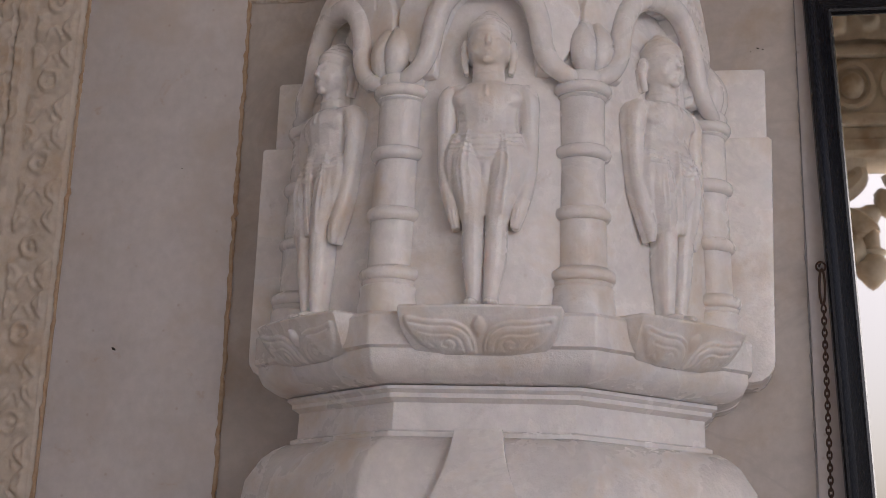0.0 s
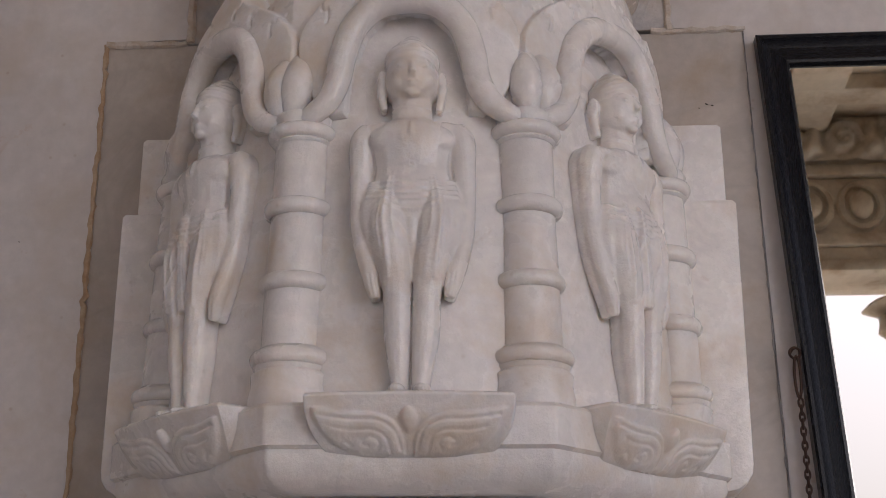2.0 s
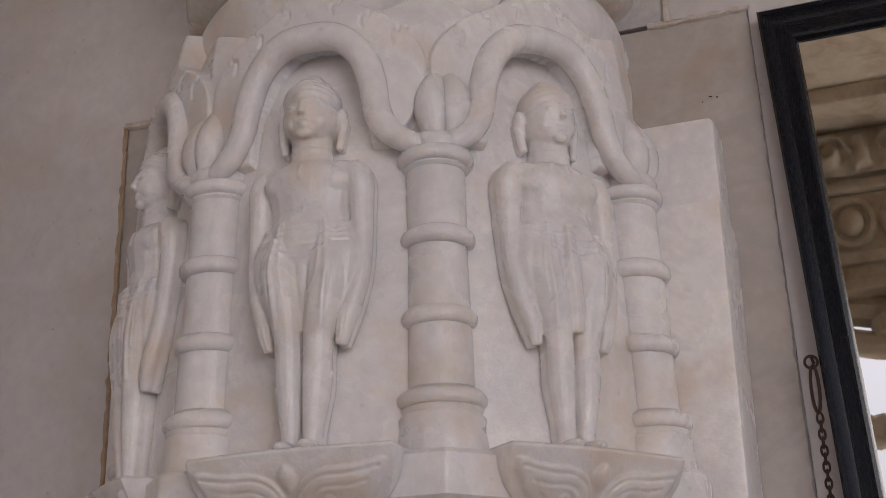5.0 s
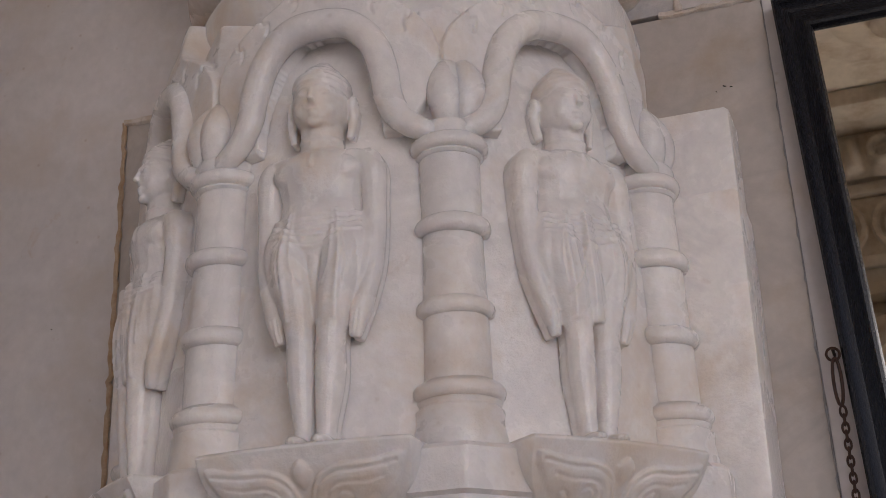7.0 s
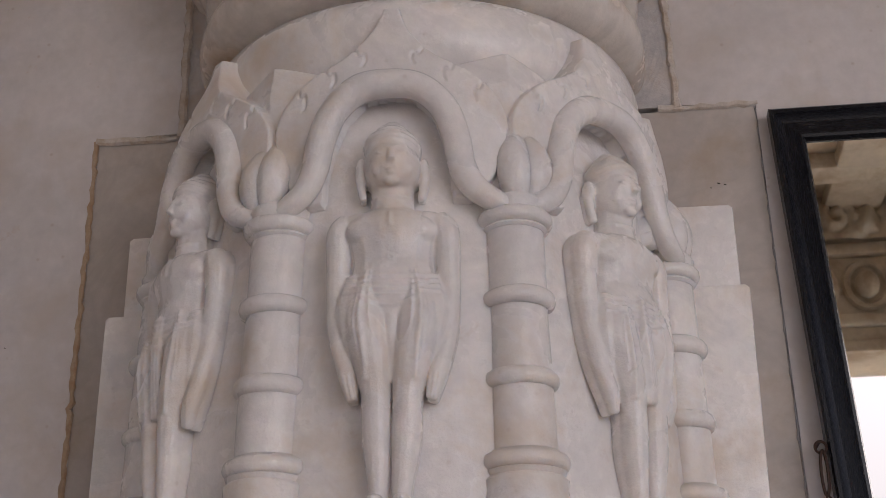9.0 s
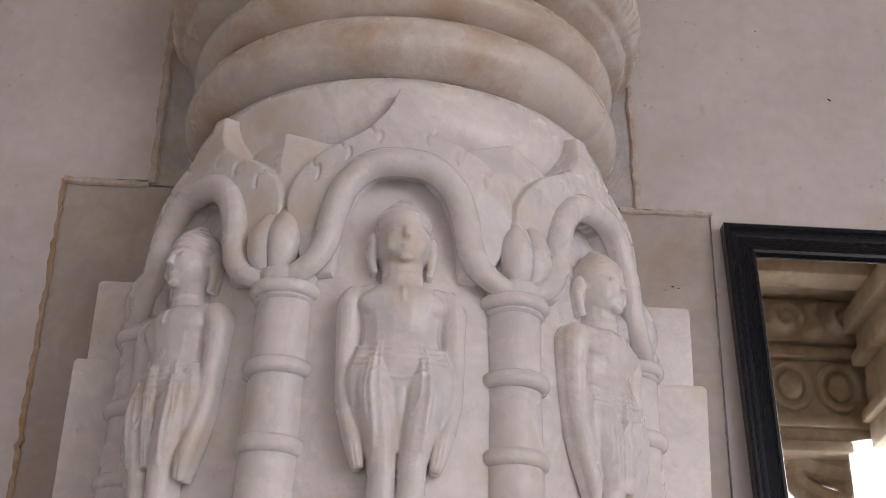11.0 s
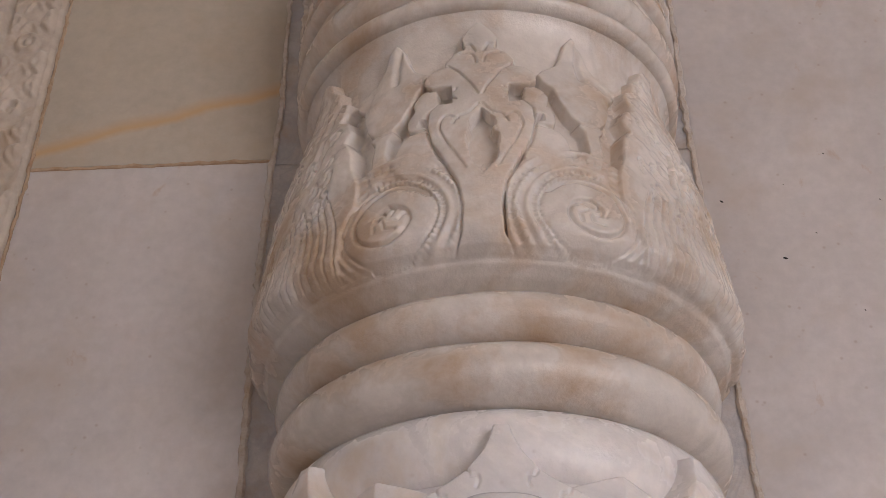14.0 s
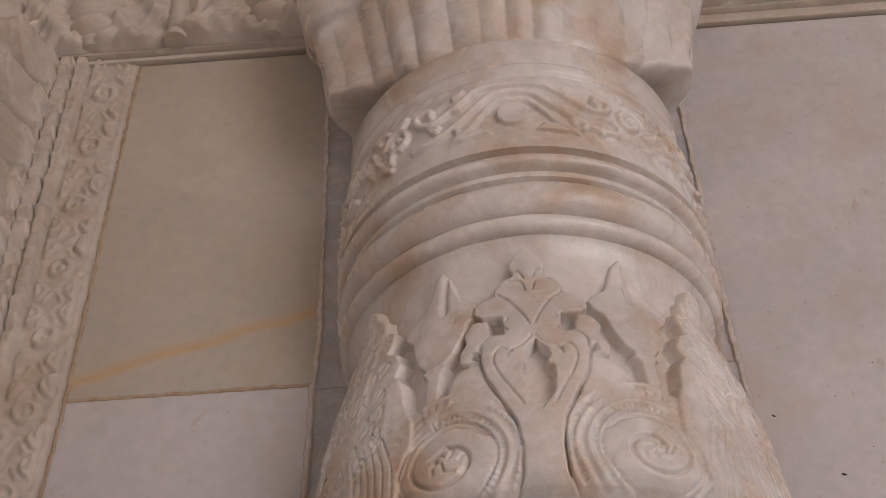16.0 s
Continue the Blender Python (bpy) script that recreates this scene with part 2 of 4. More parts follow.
def weather(me, amount=0.0007):
    """Hand-cut unevenness at two scales."""
    n = len(me.vertices)
    co, no = np.empty(3 * n, np.float32), np.empty(3 * n, np.float32)
    me.vertices.foreach_get("co", co)
    me.vertex_normals.foreach_get("vector", no)
    co, no = co.reshape(-1, 3), no.reshape(-1, 3)
    lift = np.zeros(n)
    rs = np.random.RandomState(n % 97)
    for scale, part_ in ((30.0, 0.3), (95.0, 0.16)):
        for _ in range(7):
            lift += part_ * np.sin(co @ (rs.uniform(-1, 1, 3) * scale) + rs.uniform(0, 6.3))
    co += no * (amount * lift)[:, None].astype(np.float32)
    me.vertices.foreach_set("co", co.ravel())
    me.update()


# relief fields: heights over a flat sheet of (a, z) in metres


def seg_dist(A, Z, pts, reach):
    """Distance to a broken line, and how far along it, within reach of it."""
    D = np.full(A.shape, 1e3)
    S = np.zeros(A.shape)
    run = 0.0
    for (x0, z0), (x1, z1) in zip(pts, pts[1:]):
        ln = math.hypot(x1 - x0, z1 - z0)
        if ln < 1e-9:
            continue
        near = (A > min(x0, x1) - reach) & (A < max(x0, x1) + reach) & (Z > min(z0, z1) - reach) & (Z < max(z0, z1) + reach)
        if near.any():
            a, z = A[near], Z[near]
            t = np.clip(((a - x0) * (x1 - x0) + (z - z0) * (z1 - z0)) / ln ** 2, 0, 1)
            d = np.hypot(a - x0 - t * (x1 - x0), z - z0 - t * (z1 - z0))
            old = D[near]
            better = d < old
            D[near] = np.where(better, d, old)
            S[near] = np.where(better, run + t * ln, S[near])
        run += ln
    return D, S


def inside(A, Z, poly):
    c = np.zeros(A.shape, bool)
    for (x0, z0), (x1, z1) in zip(poly, poly[1:] + poly[:1]):
        if z0 != z1:
            hit = ((z0 > Z) != (z1 > Z)) & (A < (x1 - x0) * (Z - z0) / (z1 - z0) + x0)
            c ^= hit
    return c


def plate(H, A, Z, poly, high, edge=0.003, crown=0.0):
    """Raise a flat shape with rounded rims."""
    d, _ = seg_dist(A, Z, poly + poly[:1], 0.03)
    k = inside(A, Z, poly)
    s = np.clip(np.where(k, d, 0) / edge, 0, 1)
    h = np.where(k, high * np.sqrt(1 - (1 - s) ** 2) + crown * np.clip(d, 0, 0.02) / 0.02, 0)
    return np.maximum(H, h)


def cord(H, A, Z, pts, w, high, ticks=0.0):
    """Raise a rounded cord along a line; ticks: spacing of cross cuts."""
    d, s = seg_dist(A, Z, pts, w * 1.2)
    h = high * np.sqrt(np.clip(1 - (d / w) ** 2, 0, 1))
    if ticks:
        h = h - 0.22 * high * (d < w) * (np.abs((s / ticks) % 1 - 0.5) < 0.11)
    return np.maximum(H, h)


def cut(H, A, Z, pts, w, deep):
    """Cut a groove along a line."""
    d, _ = seg_dist(A, Z, pts, w * 3)
    return H - deep * np.exp(-(d / w) ** 2)


def sheet_mesh(name, X, Y, Zz):
    """A mesh from a grid of places."""
    n, m = X.shape
    co = np.stack([X, Y, Zz], -1).reshape(-1, 3).astype(np.float32)
    i = np.arange(n * m).reshape(n, m)
    q = np.stack([i[:-1, :-1], i[:-1, 1:], i[1:, 1:], i[1:, :-1]], -1).reshape(-1, 4)
    me = bpy.data.meshes.new(name)
    me.vertices.add(len(co))
    me.vertices.foreach_set("co", co.ravel())
    me.loops.add(q.size)
    me.loops.foreach_set("vertex_index", q.ravel().astype(np.int32))
    me.polygons.add(len(q))
    me.polygons.foreach_set("loop_start", np.arange(0, q.size, 4, dtype=np.int32))
    me.update(calc_edges=True)
    me.validate()
    return me


def round_sheet(T, R):
    """Places round the column's axis, running straight back past its sides."""
    a = np.radians(T)
    back = np.maximum(np.abs(a) - math.pi / 2, 0)
    b = np.clip(a, -math.pi / 2, math.pi / 2)
    return AX + R * np.sin(b), AY - R * np.cos(b) + R * back


def drum_sheet(name, t0, t1, z0, z1, step, rad, field, r_arc):
    """A carved drum: the relief field laid round the column's axis. Its rims turn inwards."""
    nt, nz_ = int(radians(t1 - t0) * r_arc / step), int((z1 - z0) / step)
    T, Zz = np.meshgrid(np.linspace(t0, t1, nt), np.linspace(z0, z1, nz_))
    H = field(T, Zz, np.radians(T) * r_arc)
    R = rad(Zz) + H
    R[0, :] = R[-1, :] = 0.19
    return sheet_mesh(name, *round_sheet(T, R), Zz)


def wobble(A, Z, scale, amp, seed=0):
    """Soft irregular swell from a few sine waves."""
    rs = np.random.RandomState(seed)
    out = np.zeros(A.shape)
    for _ in range(7):
        k = rs.uniform(-1, 1, 2) * scale
        out += np.sin(A * k[0] + Z * k[1] + rs.uniform(0, 6.3))
    return out * amp / 2.6

# ---- the wall ----
wall = part("wall_north", box(bmesh.new(), -3.0, 3.5, 0.022, 0.30, 0.0, 3.42), GAP, label="", smooth=False)
tagged(wall, "marble-clad temple wall with joints of old lime mortar", "wall", kind="structure")


def slab_shape(pts, y, material, label=""):
    """A slab of any straight-sided outline (x, z), with worn rims."""
    bm = bmesh.new()
    f = [bm.verts.new((x, y, z)) for x, z in pts]
    k = [bm.verts.new((x, 0.021, z)) for x, z in pts]
    bm.faces.new(f)
    bm.faces.new(k[::-1])
    n = len(pts)
    for q in range(n):
        bm.faces.new((f[q], k[q], k[(q + 1) % n], f[(q + 1) % n]))
    bmesh.ops.bevel(bm, geom=[e for e in bm.edges if e.verts[0] in f and e.verts[1] in f], offset=0.0016, segments=2, profile=0.5, affect='EDGES')
    return part("wall_slab", bm, material, wall, label, sharp=60)


slab_shape([(-0.669, 0.9), (-0.398, 0.9), (-0.3955, 2.1635), (-0.290, 2.1635), (-0.290, 2.45), (-0.284, 2.7035), (-0.619, 2.7035), (-0.649, 2.17)], 0.0, WALL)
slab_shape([(-0.619, 2.7085), (-0.284, 2.7085), (-0.276, 2.80), (-0.276, 3.405), (-0.600, 3.405)], 0.0, UPPER, "tan marble slab with an ochre vein")
slab_shape([(0.4245, 0.9), (2.6, 0.9), (2.6, 3.395), (0.285, 3.395), (0.285, 2.75), (0.300, 2.34), (0.308, 2.1575), (0.3985, 2.1575)], 0.0, WALL)
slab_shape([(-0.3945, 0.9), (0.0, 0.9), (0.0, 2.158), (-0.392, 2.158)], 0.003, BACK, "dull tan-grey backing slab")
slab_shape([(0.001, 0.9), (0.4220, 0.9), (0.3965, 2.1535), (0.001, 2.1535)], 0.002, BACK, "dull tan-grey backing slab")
slab_shape([(-2.8, 0.9), (-0.98, 0.9), (-0.98, 3.405), (-2.8, 3.405)], 0.004, WALL)


def bead(pts, w, name="mortar_bead", seed=1, material=MORTAR):
    """An uneven line of mortar standing a little proud of a joint."""
    rs = random.Random(seed)
    line = []
    for (x0, z0), (x1, z1) in zip(pts, pts[1:]):
        n = max(2, int(math.hypot(x1 - x0, z1 - z0) / 0.008))
        line += [(x0 + (x1 - x0) * k / n, z0 + (z1 - z0) * k / n) for k in range(n)]
    line.append(pts[-1])
    P = [Vector((x + rs.gauss(0, 0.0008), 0.0015, z + rs.gauss(0, 0.0008))) for x, z in line]
    return part(name, sweep(bmesh.new(), P, [w * rs.uniform(0.6, 1.1) for _ in P], 6, 0.75), material, wall)


bead([(-0.3965, 1.2), (-0.394, 2.160)], 0.0042, seed=2, material=RUST)
bead([(-0.394, 2.160), (-0.292, 2.160)], 0.0055, seed=3)
bead([(-0.288, 2.160), (-0.290, 2.42), (-0.285, 2.70)], 0.0060, seed=4)
bead([(-0.284, 2.70), (-0.277, 2.78), (-0.277, 3.40)], 0.0048, seed=5)
bead([(-0.618, 2.706), (-0.282, 2.706)], 0.0046, seed=6, material=RUST)
bead([(0.308, 2.156), (0.301, 2.34), (0.286, 2.75), (0.286, 3.39)], 0.0058, seed=7)
bead([(0.285, 2.1555), (0.40, 2.1555)], 0.0048, seed=8)
bead([(-0.668, 1.2), (-0.651, 2.17), (-0.621, 2.70), (-0.601, 3.405)], 0.0042, seed=9, material=RUST)
bead([(0.3975, 2.150), (0.4055, 1.75), (0.417, 1.2)], 0.0016, seed=10, material=GAP)

part("slot_stone", box(bmesh.new(), -0.2960, 0.3100, 0.003, 0.0215, 2.1595, 2.70, 0.001), SLOT, wall, "grey stone behind the column")
part("slot_stone", box(bmesh.new(), -0.2850, 0.2950, 0.003, 0.0215, 2.701, 3.40, 0.001), SLOT, wall, "grey stone behind the column")

# ---- carved door jamb beside the wall slabs ----
SEAM = ((1.0, -0.672), (1.42, -0.661), (2.17, -0.651), (2.7, -0.622), (3.42, -0.601))


def jamb_field():
    zs = np.arange(0.9, 3.42, 0.0028)
    ds = np.arange(0.0, 0.36, 0.0028)          # distance from the seam, to the left
    D, Z = np.meshgrid(ds, zs)
    H = np.zeros(D.shape)
    # vine strip: discs with pairs of pointed leaves along both rims
    for k in range(0, 20):
        z0 = 0.877 + 0.1295 * k
        H = cord(H, D, Z, [(0.046 + 0.0145 * math.cos(t), z0 + 0.0145 * math.sin(t)) for t in [0.45 * q for q in range(15)]], 0.0050, 0.0075)
        H = plate(H, D, Z, [(0.046 + 0.006 * math.cos(t), z0 + 0.006 * math.sin(t)) for t in [0.7 * q for q in range(9)]], 0.005, 0.004)
        for zc in (z0 + 0.043, z0 + 0.087):
            for rim, s in ((0.078, -1), (0.016, 1)):
                leaf = [tuple(p) for p in smooth_line([(rim, zc - 0.023), (rim + s * 0.016, zc - 0.010), (rim + s * 0.019, zc + 0.006), (rim, zc + 0.023)], 4)]
                H = plate(H, D, Z, leaf, 0.0075, 0.005)
                H = cut(H, D, Z, [(rim + s * 0.004, zc - 0.012), (rim + s * 0.010, zc + 0.002), (rim + s * 0.004, zc + 0.014)], 0.0016, 0.003)
            H = cord(H, D, Z, smooth_line([(0.062, zc - 0.020), (0.048, zc), (0.034, zc - 0.020)], 4), 0.0030, 0.0040)
    H = H + 0.004 * ((D > 0.008) & (D < 0.083))
    # plain fillet, then stacked stepped blocks
    H = np.maximum(H, 0.022 * np.clip((D - 0.083) / 0.004, 0, 1) * np.clip((0.106 - D) / 0.003, 0, 1))
    tw = np.clip((D - 0.106) / 0.003, 0, 1) * np.clip((0.132 - D) / 0.003, 0, 1)
    H = np.maximum(H, tw * (0.020 + 0.007 * np.abs(np.sin((Z + 0.4 * D) * 3.1416 / 0.030))))
    ph = ((Z - 0.9 + 0.25 * D) / 0.098) % 1.0
    blk = np.clip((D - 0.130) / 0.004, 0, 1)
    step = 0.022 + np.where(ph < 0.30, 0.0, 0.045 + 0.065 * np.sin((ph - 0.34) / 0.66 * 1.7)) * np.clip((D - 0.132) / 0.03, 0.3, 1.0)
    H = np.maximum(H, blk * step)
    fr = wobble(D, Z, 220, 0.0026, 3) + wobble(D, Z, 420, 0.0016, 5)
    H = H + fr * np.clip(H / 0.008, 0.1, 1) * (D > 0.010)
    seam = np.interp(Z, [s[0] for s in SEAM], [s[1] for s in SEAM]) - 0.003
    me = sheet_mesh("door_jamb", (seam - D)[:, ::-1], (0.003 - H)[:, ::-1], Z[:, ::-1])
    ob = link_mesh("door_jamb", me, JAMB)
    return tagged(ob, "weathered marble door jamb carved with a leafy vine", "door jamb", kind="structure")


jamb_field()

# ---- frieze above the slabs ----
frieze = part("frieze", box(bmesh.new(), -3.0, 3.5, -0.02, 0.3, 3.421, 4.9, 0.004), JAMB)
tagged(frieze, "carved marble frieze over the wall slabs", "frieze", kind="structure")
part("moulding", box(bmesh.new(), -3.0, -0.30, -0.008, 0.02, 3.411, 3.4205, 0.003), JAMB, frieze)
part("moulding", box(bmesh.new(), 0.33, 3.5, -0.008, 0.02, 3.399, 3.4205, 0.003), JAMB, frieze)
for x0 in (-0.535, -1.3):
    bm = bmesh.new()
    lathe(bm, [(0.0, 0), (0.02, 0), (0.021, 0.012), (0.016, 0.02), (0.019, 0.10), (0.014, 0.2), (0.014, 0.44)], 16, (x0, -0.036, 3.422))
    part("baluster", bm, JAMB, frieze)
for x0 in (-0.372, -0.68, -0.86, 0.385, 0.475, 0.565, 0.655, 0.745, 0.835):
    bm = bmesh.new()
    s = 0.048 if x0 < 0 else 0.04
    lathe(bm, [(0.0, 0), (s * 0.35, 0.004), (s * 0.55, 0.016), (s * 0.5, 0.022), (s * 0.8, 0.03), (s * 0.95, 0.045), (s * 0.85, 0.058), (s * 1.05, 0.066), (s * 1.15, 0.085), (s, 0.11), (s, 0.4)], 24,
          (x0, -0.022, 3.424))
    part("knob", bm, JAMB, frieze)

FX, FZ = np.meshgrid(np.arange(-1.2, 1.3, 0.004), np.arange(3.424, 3.80, 0.004))
FH = 0.026 + wobble(FX, FZ, 90, 0.012, 21) + wobble(FX, FZ, 260, 0.006, 22)
FH = np.where(np.abs(FX - 0.01) < 0.2, 0.0, FH)
FH = FH * np.clip((FZ - 3.424) / 0.012, 0, 1) + 0.021
link_mesh("carved_band", sheet_mesh("carved_band", FX, -FH, FZ), JAMB, frieze, "worn carved band of the frieze")

# ---- the engaged column ----
col = holder("engaged_column", (AX, AY, 0.0), "carved white marble half column set against the wall", "column")


def cpart(name, bm, material=WHITE, label="", parent=None, sharp=38):
    ob = part(name, bm, material, None, label, sharp=sharp)
    weather(ob.data)
    return under(ob, col) if parent is None else hang(ob, parent)


def hang(ob, parent):
    ob.parent = parent
    ob.matrix_parent_inverse = Matrix.Identity(4)
    return ob


def octo(bm, prof, soft=0.0):
    """An eight-sided moulded block: profile of (apothem, z), faces square to the figures."""
    c = math.cos(radians(22.5))
    rings = []
    for r, z in prof:
        rings.append([bm.verts.new(at_angle(PH + 22.5 + 45 * k, r / c, z)) for k in range(8)])
    for p, q in zip(rings, rings[1:]):
        for k in range(8):
            bm.faces.new((p[k], p[(k + 1) % 8], q[(k + 1) % 8], q[k]))
    bm.faces.new(rings[0][::-1])
    bm.faces.new(rings[-1])
    if soft:
        es = [e for e in bm.edges if abs(e.verts[0].co.z - e.verts[1].co.z) > 1e-4 or len(e.link_faces) == 2 and e.calc_face_angle(0) > 0.6]
        bmesh.ops.bevel(bm, geom=es, offset=soft, segments=2, profile=0.5, affect='EDGES')
    return bm


# shaft below, bulging roll, neck, console
cpart("lower_shaft", octo(bmesh.new(), [(0.25, 0.0), (0.25, 1.30)], 0.006))
cpart("base_roll", octo(bmesh.new(), [(0.25, 1.30), (0.29, 1.325), (0.312, 1.365), (0.318, 1.405), (0.312, 1.44), (0.295, 1.468), (0.282, 1.479), (0.268, 1.4862)], 0.004), label="swelling eight-sided base roll")
cpart("neck", octo(bmesh.new(), [(0.262, 1.4865), (0.262, 1.492), (0.254, 1.495), (0.253, 1.526), (0.262, 1.531), (0.262, 1.536), (0.268, 1.540), (0.268, 1.5445)], 0.0015))
cpart("console", octo(bmesh.new(), [(0.268, 1.545), (0.284, 1.549), (0.298, 1.558), (0.304, 1.570), (0.304, 1.581), (0.309, 1.584), (0.309, 1.618), (0.304, 1.6225)], 0.003), label="eight-sided marble console carrying the figures")


def pendant():
    """The pointed leaf that lies on the base roll under the middle figure."""
    bm = bmesh.new()
    rows = []
    for k in range(15):
        v = k / 14
        z = 1.492 - 0.17 * v
        w = 0.028 + 0.012 * v + 0.075 * v ** 2.2
        rr = 0.304 + 0.030 * math.sin(v * 2.6)
        rows.append([bm.verts.new(at_angle(PH + math.degrees(w * s / 0.32), rr * (1 - 0.0 * s * s) / math.cos(radians(math.degrees(w * s / 0.32))) - 0.018 * (abs(s) > 0.99) + 0.003 * (1 - s * s), z))
                     for s in (-1, -0.97, -0.6, -0.2, 0.2, 0.6, 0.97, 1)])
    for p, q in zip(rows, rows[1:]):
        for i in range(7):
            bm.faces.new((p[i], p[i + 1], q[i + 1], q[i]))
    back = [bm.verts.new(at_angle(PH + s, 0.26, 1.492)) for s in (-5, 5)]
    bm.faces.new((rows[0][0], back[0], back[1], *rows[0][::-1][:-1]))
    return bm


cpart("pendant_leaf", pendant(), label="smooth pendant leaf")


def lotus(deg, width, name="lotus_bracket"):
    """A tapering bracket carved with two spreading petals, under each figure."""
    n, m = 110, 46
    U, V = np.meshgrid(np.linspace(-1, 1, n), np.linspace(0, 1, m))
    w = width / 2 * (0.60 + 0.40 * np.sqrt(1 - (1 - V) ** 2.2))
    a, z = U * w, V * 0.050
    H = np.zeros(U.shape)
    f = width / 0.186
    for s in (-1, 1):
        leaf = [(0.003, 0.001), (0.005, 0.014), (0.014, 0.029), (0.034, 0.036), (0.060, 0.037), (0.084, 0.041), (0.080, 0.026), (0.064, 0.010), (0.040, 0.001)]
        H = plate(H, a, z, [(s * f * p[0], p[1]) for p in smooth_line(leaf, 4)], 0.0040, 0.004, 0.0025)
        for ln, deep in (([(0.007, 0.006), (0.012, 0.020), (0.028, 0.029), (0.052, 0.030), (0.078, 0.034)], 0.0022), ([(0.016, 0.004), (0.020, 0.015), (0.032, 0.021), (0.050, 0.021), (0.066, 0.024)], 0.0016),
                         ([(0.040, 0.004), (0.029, 0.005), (0.026, 0.012), (0.034, 0.016), (0.041, 0.011), (0.036, 0.009)], 0.0018), ([(0.050, 0.009), (0.056, 0.013), (0.060, 0.011)], 0.0014)):
            H = cut(H, a, z, [(s * f * p[0], p[1]) for p in smooth_line(ln, 5)], 0.0014, deep)
    bud = [tuple(p) for p in smooth_line([(0, 0.018), (0.007, 0.026), (0.007, 0.034), (0, 0.040), (-0.007, 0.034), (-0.007, 0.026), (0, 0.018)], 5)][:-1]
    H = plate(H, a, z, bud, 0.0065, 0.007)
    H *= np.clip((1 - np.abs(U)) / 0.06, 0, 1) * np.clip((0.93 - V) / 0.05, 0, 1)
    out = 0.300 + 0.040 * V ** 0.6 + H - 0.008 * U ** 2
    out = np.where(np.abs(U) > 0.995, 0.290, out)
    out[0, :] = 0.290
    zz = 1.5725 + z
    out = np.concatenate([out, out[-1:] - 0.003, np.full((1, n), 0.20)], 0)
    zz = np.concatenate([zz, zz[-1:] + 0.003, zz[-1:] + 0.003], 0)
    a = np.concatenate([a, a[-1:] * 0.985, a[-1:] * 0.9], 0)
    t = radians(deg)
    X = AX + out * math.sin(t) + a * math.cos(t)
    Y = AY - out * math.cos(t) + a * math.sin(t)
    ob = link_mesh(name, sheet_mesh(name, X, Y, zz), WHITE, None, "bracket carved as a spread lotus petal")
    return under(ob, col)


FIGS = (-43.5, 2.5, 48.5)
lotus(2.5, 0.186)
lotus(48.5, 0.176)
lotus(-42.0, 0.176)

# drum behind the figures
bm = bmesh.new()
lathe(bm, [(0.2, 1.600), (0.286, 1.6005), (0.286, 1.66), (0.280, 1.80), (0.270, 1.95), (0.250, 2.04), (0.22, 2.12)], 96, (AX, AY, 0), -125, 125)
cpart("drum", bm, label="smooth tapering drum behind the figures")


def side_panel(s):
    """The flat slab that joins the drum to the wall, stepped back at its top and rounded at its foot."""
    e = 0.345 if s > 0 else 0.338
    bm = bmesh.new()
    for (zb, zt, xo, yf, rb) in ((1.578, 1.896, e, -0.099, 0.028), (1.8965, 2.006, e - 0.004, -0.055, 0.0)):
        pts = []
        if rb:
            pts += [(xo - rb * (1 - math.sin(q)), zb + rb * (1 - math.cos(q))) for q in (0, 0.4, 0.8, 1.2, 1.57)]
        else:
            pts += [(xo, zb)]
        pts += [(xo, zt - 0.004), (xo - 0.004, zt), (0.15, zt), (0.15, zb)]
        f = [bm.verts.new((AX + s * x, yf, z)) for x, z in pts]
        b = [bm.verts.new((AX + s * x, 0.004, z)) for x, z in pts]
        bm.faces.new(f)
        bm.faces.new(b[::-1])
        for i in range(len(pts)):
            bm.faces.new((f[i], f[(i + 1) % len(pts)], b[(i + 1) % len(pts)], b[i]))
        bmesh.ops.bevel(bm, geom=[ed for ed in bm.edges if ed.verts[0] in f and ed.verts[1] in f], offset=0.003, segments=2, profile=0.5, affect='EDGES')
    return cpart("side_panel", bm, label="flat side panel with a stepped top")


side_panel(1)
side_panel(-1)


def colonette(deg):
    """A ringed little column between the figures, leaning in with the drum."""
    base = at_angle(deg, 0.281, 1.623)
    o = outward(base)
    ln = (-o.x * 0.03, -o.y * 0.03)

    def turned(name, prof, parent=None, label=""):
        z0 = prof[0][1]
        c = (base.x + ln[0] * (z0 - 1.623), base.y + ln[1] * (z0 - 1.623), 0)
        bm = lathe(bmesh.new(), [(0.012, z0), *prof, (0.012, prof[-1][1])], 28, c, 0, 360, ln)
        return cpart(name, bm, WHITE, label, parent, 50)

    shaft = turned("colonette", [(0.0285, 1.665), (0.0285, 1.735), (0.0275, 1.80), (0.0272, 1.89)], None, "ringed colonette carved in the round")
    turned("foot", [(0.037, 1.623), (0.0385, 1.632), (0.036, 1.645), (0.037, 1.655), (0.0335, 1.6585), (0.0355, 1.663), *arc_round(1.664, 1.678, 0.033, 0.0055, 6), (0.030, 1.681)], shaft)
    for zc in (1.744, 1.819):
        turned("ring", arc_round(zc - 0.0085, zc + 0.0085, 0.027, 0.0075, 8), shaft)
    turned("capital", [(0.0275, 1.885), (0.030, 1.888), *arc_round(1.890, 1.905, 0.029, 0.006, 8), (0.031, 1.912), (0.028, 1.918)], shaft)
    return shaft


COLS = (-66.5, -21.3, 25.5, 71.5)
for d in COLS:
    colonette(d)


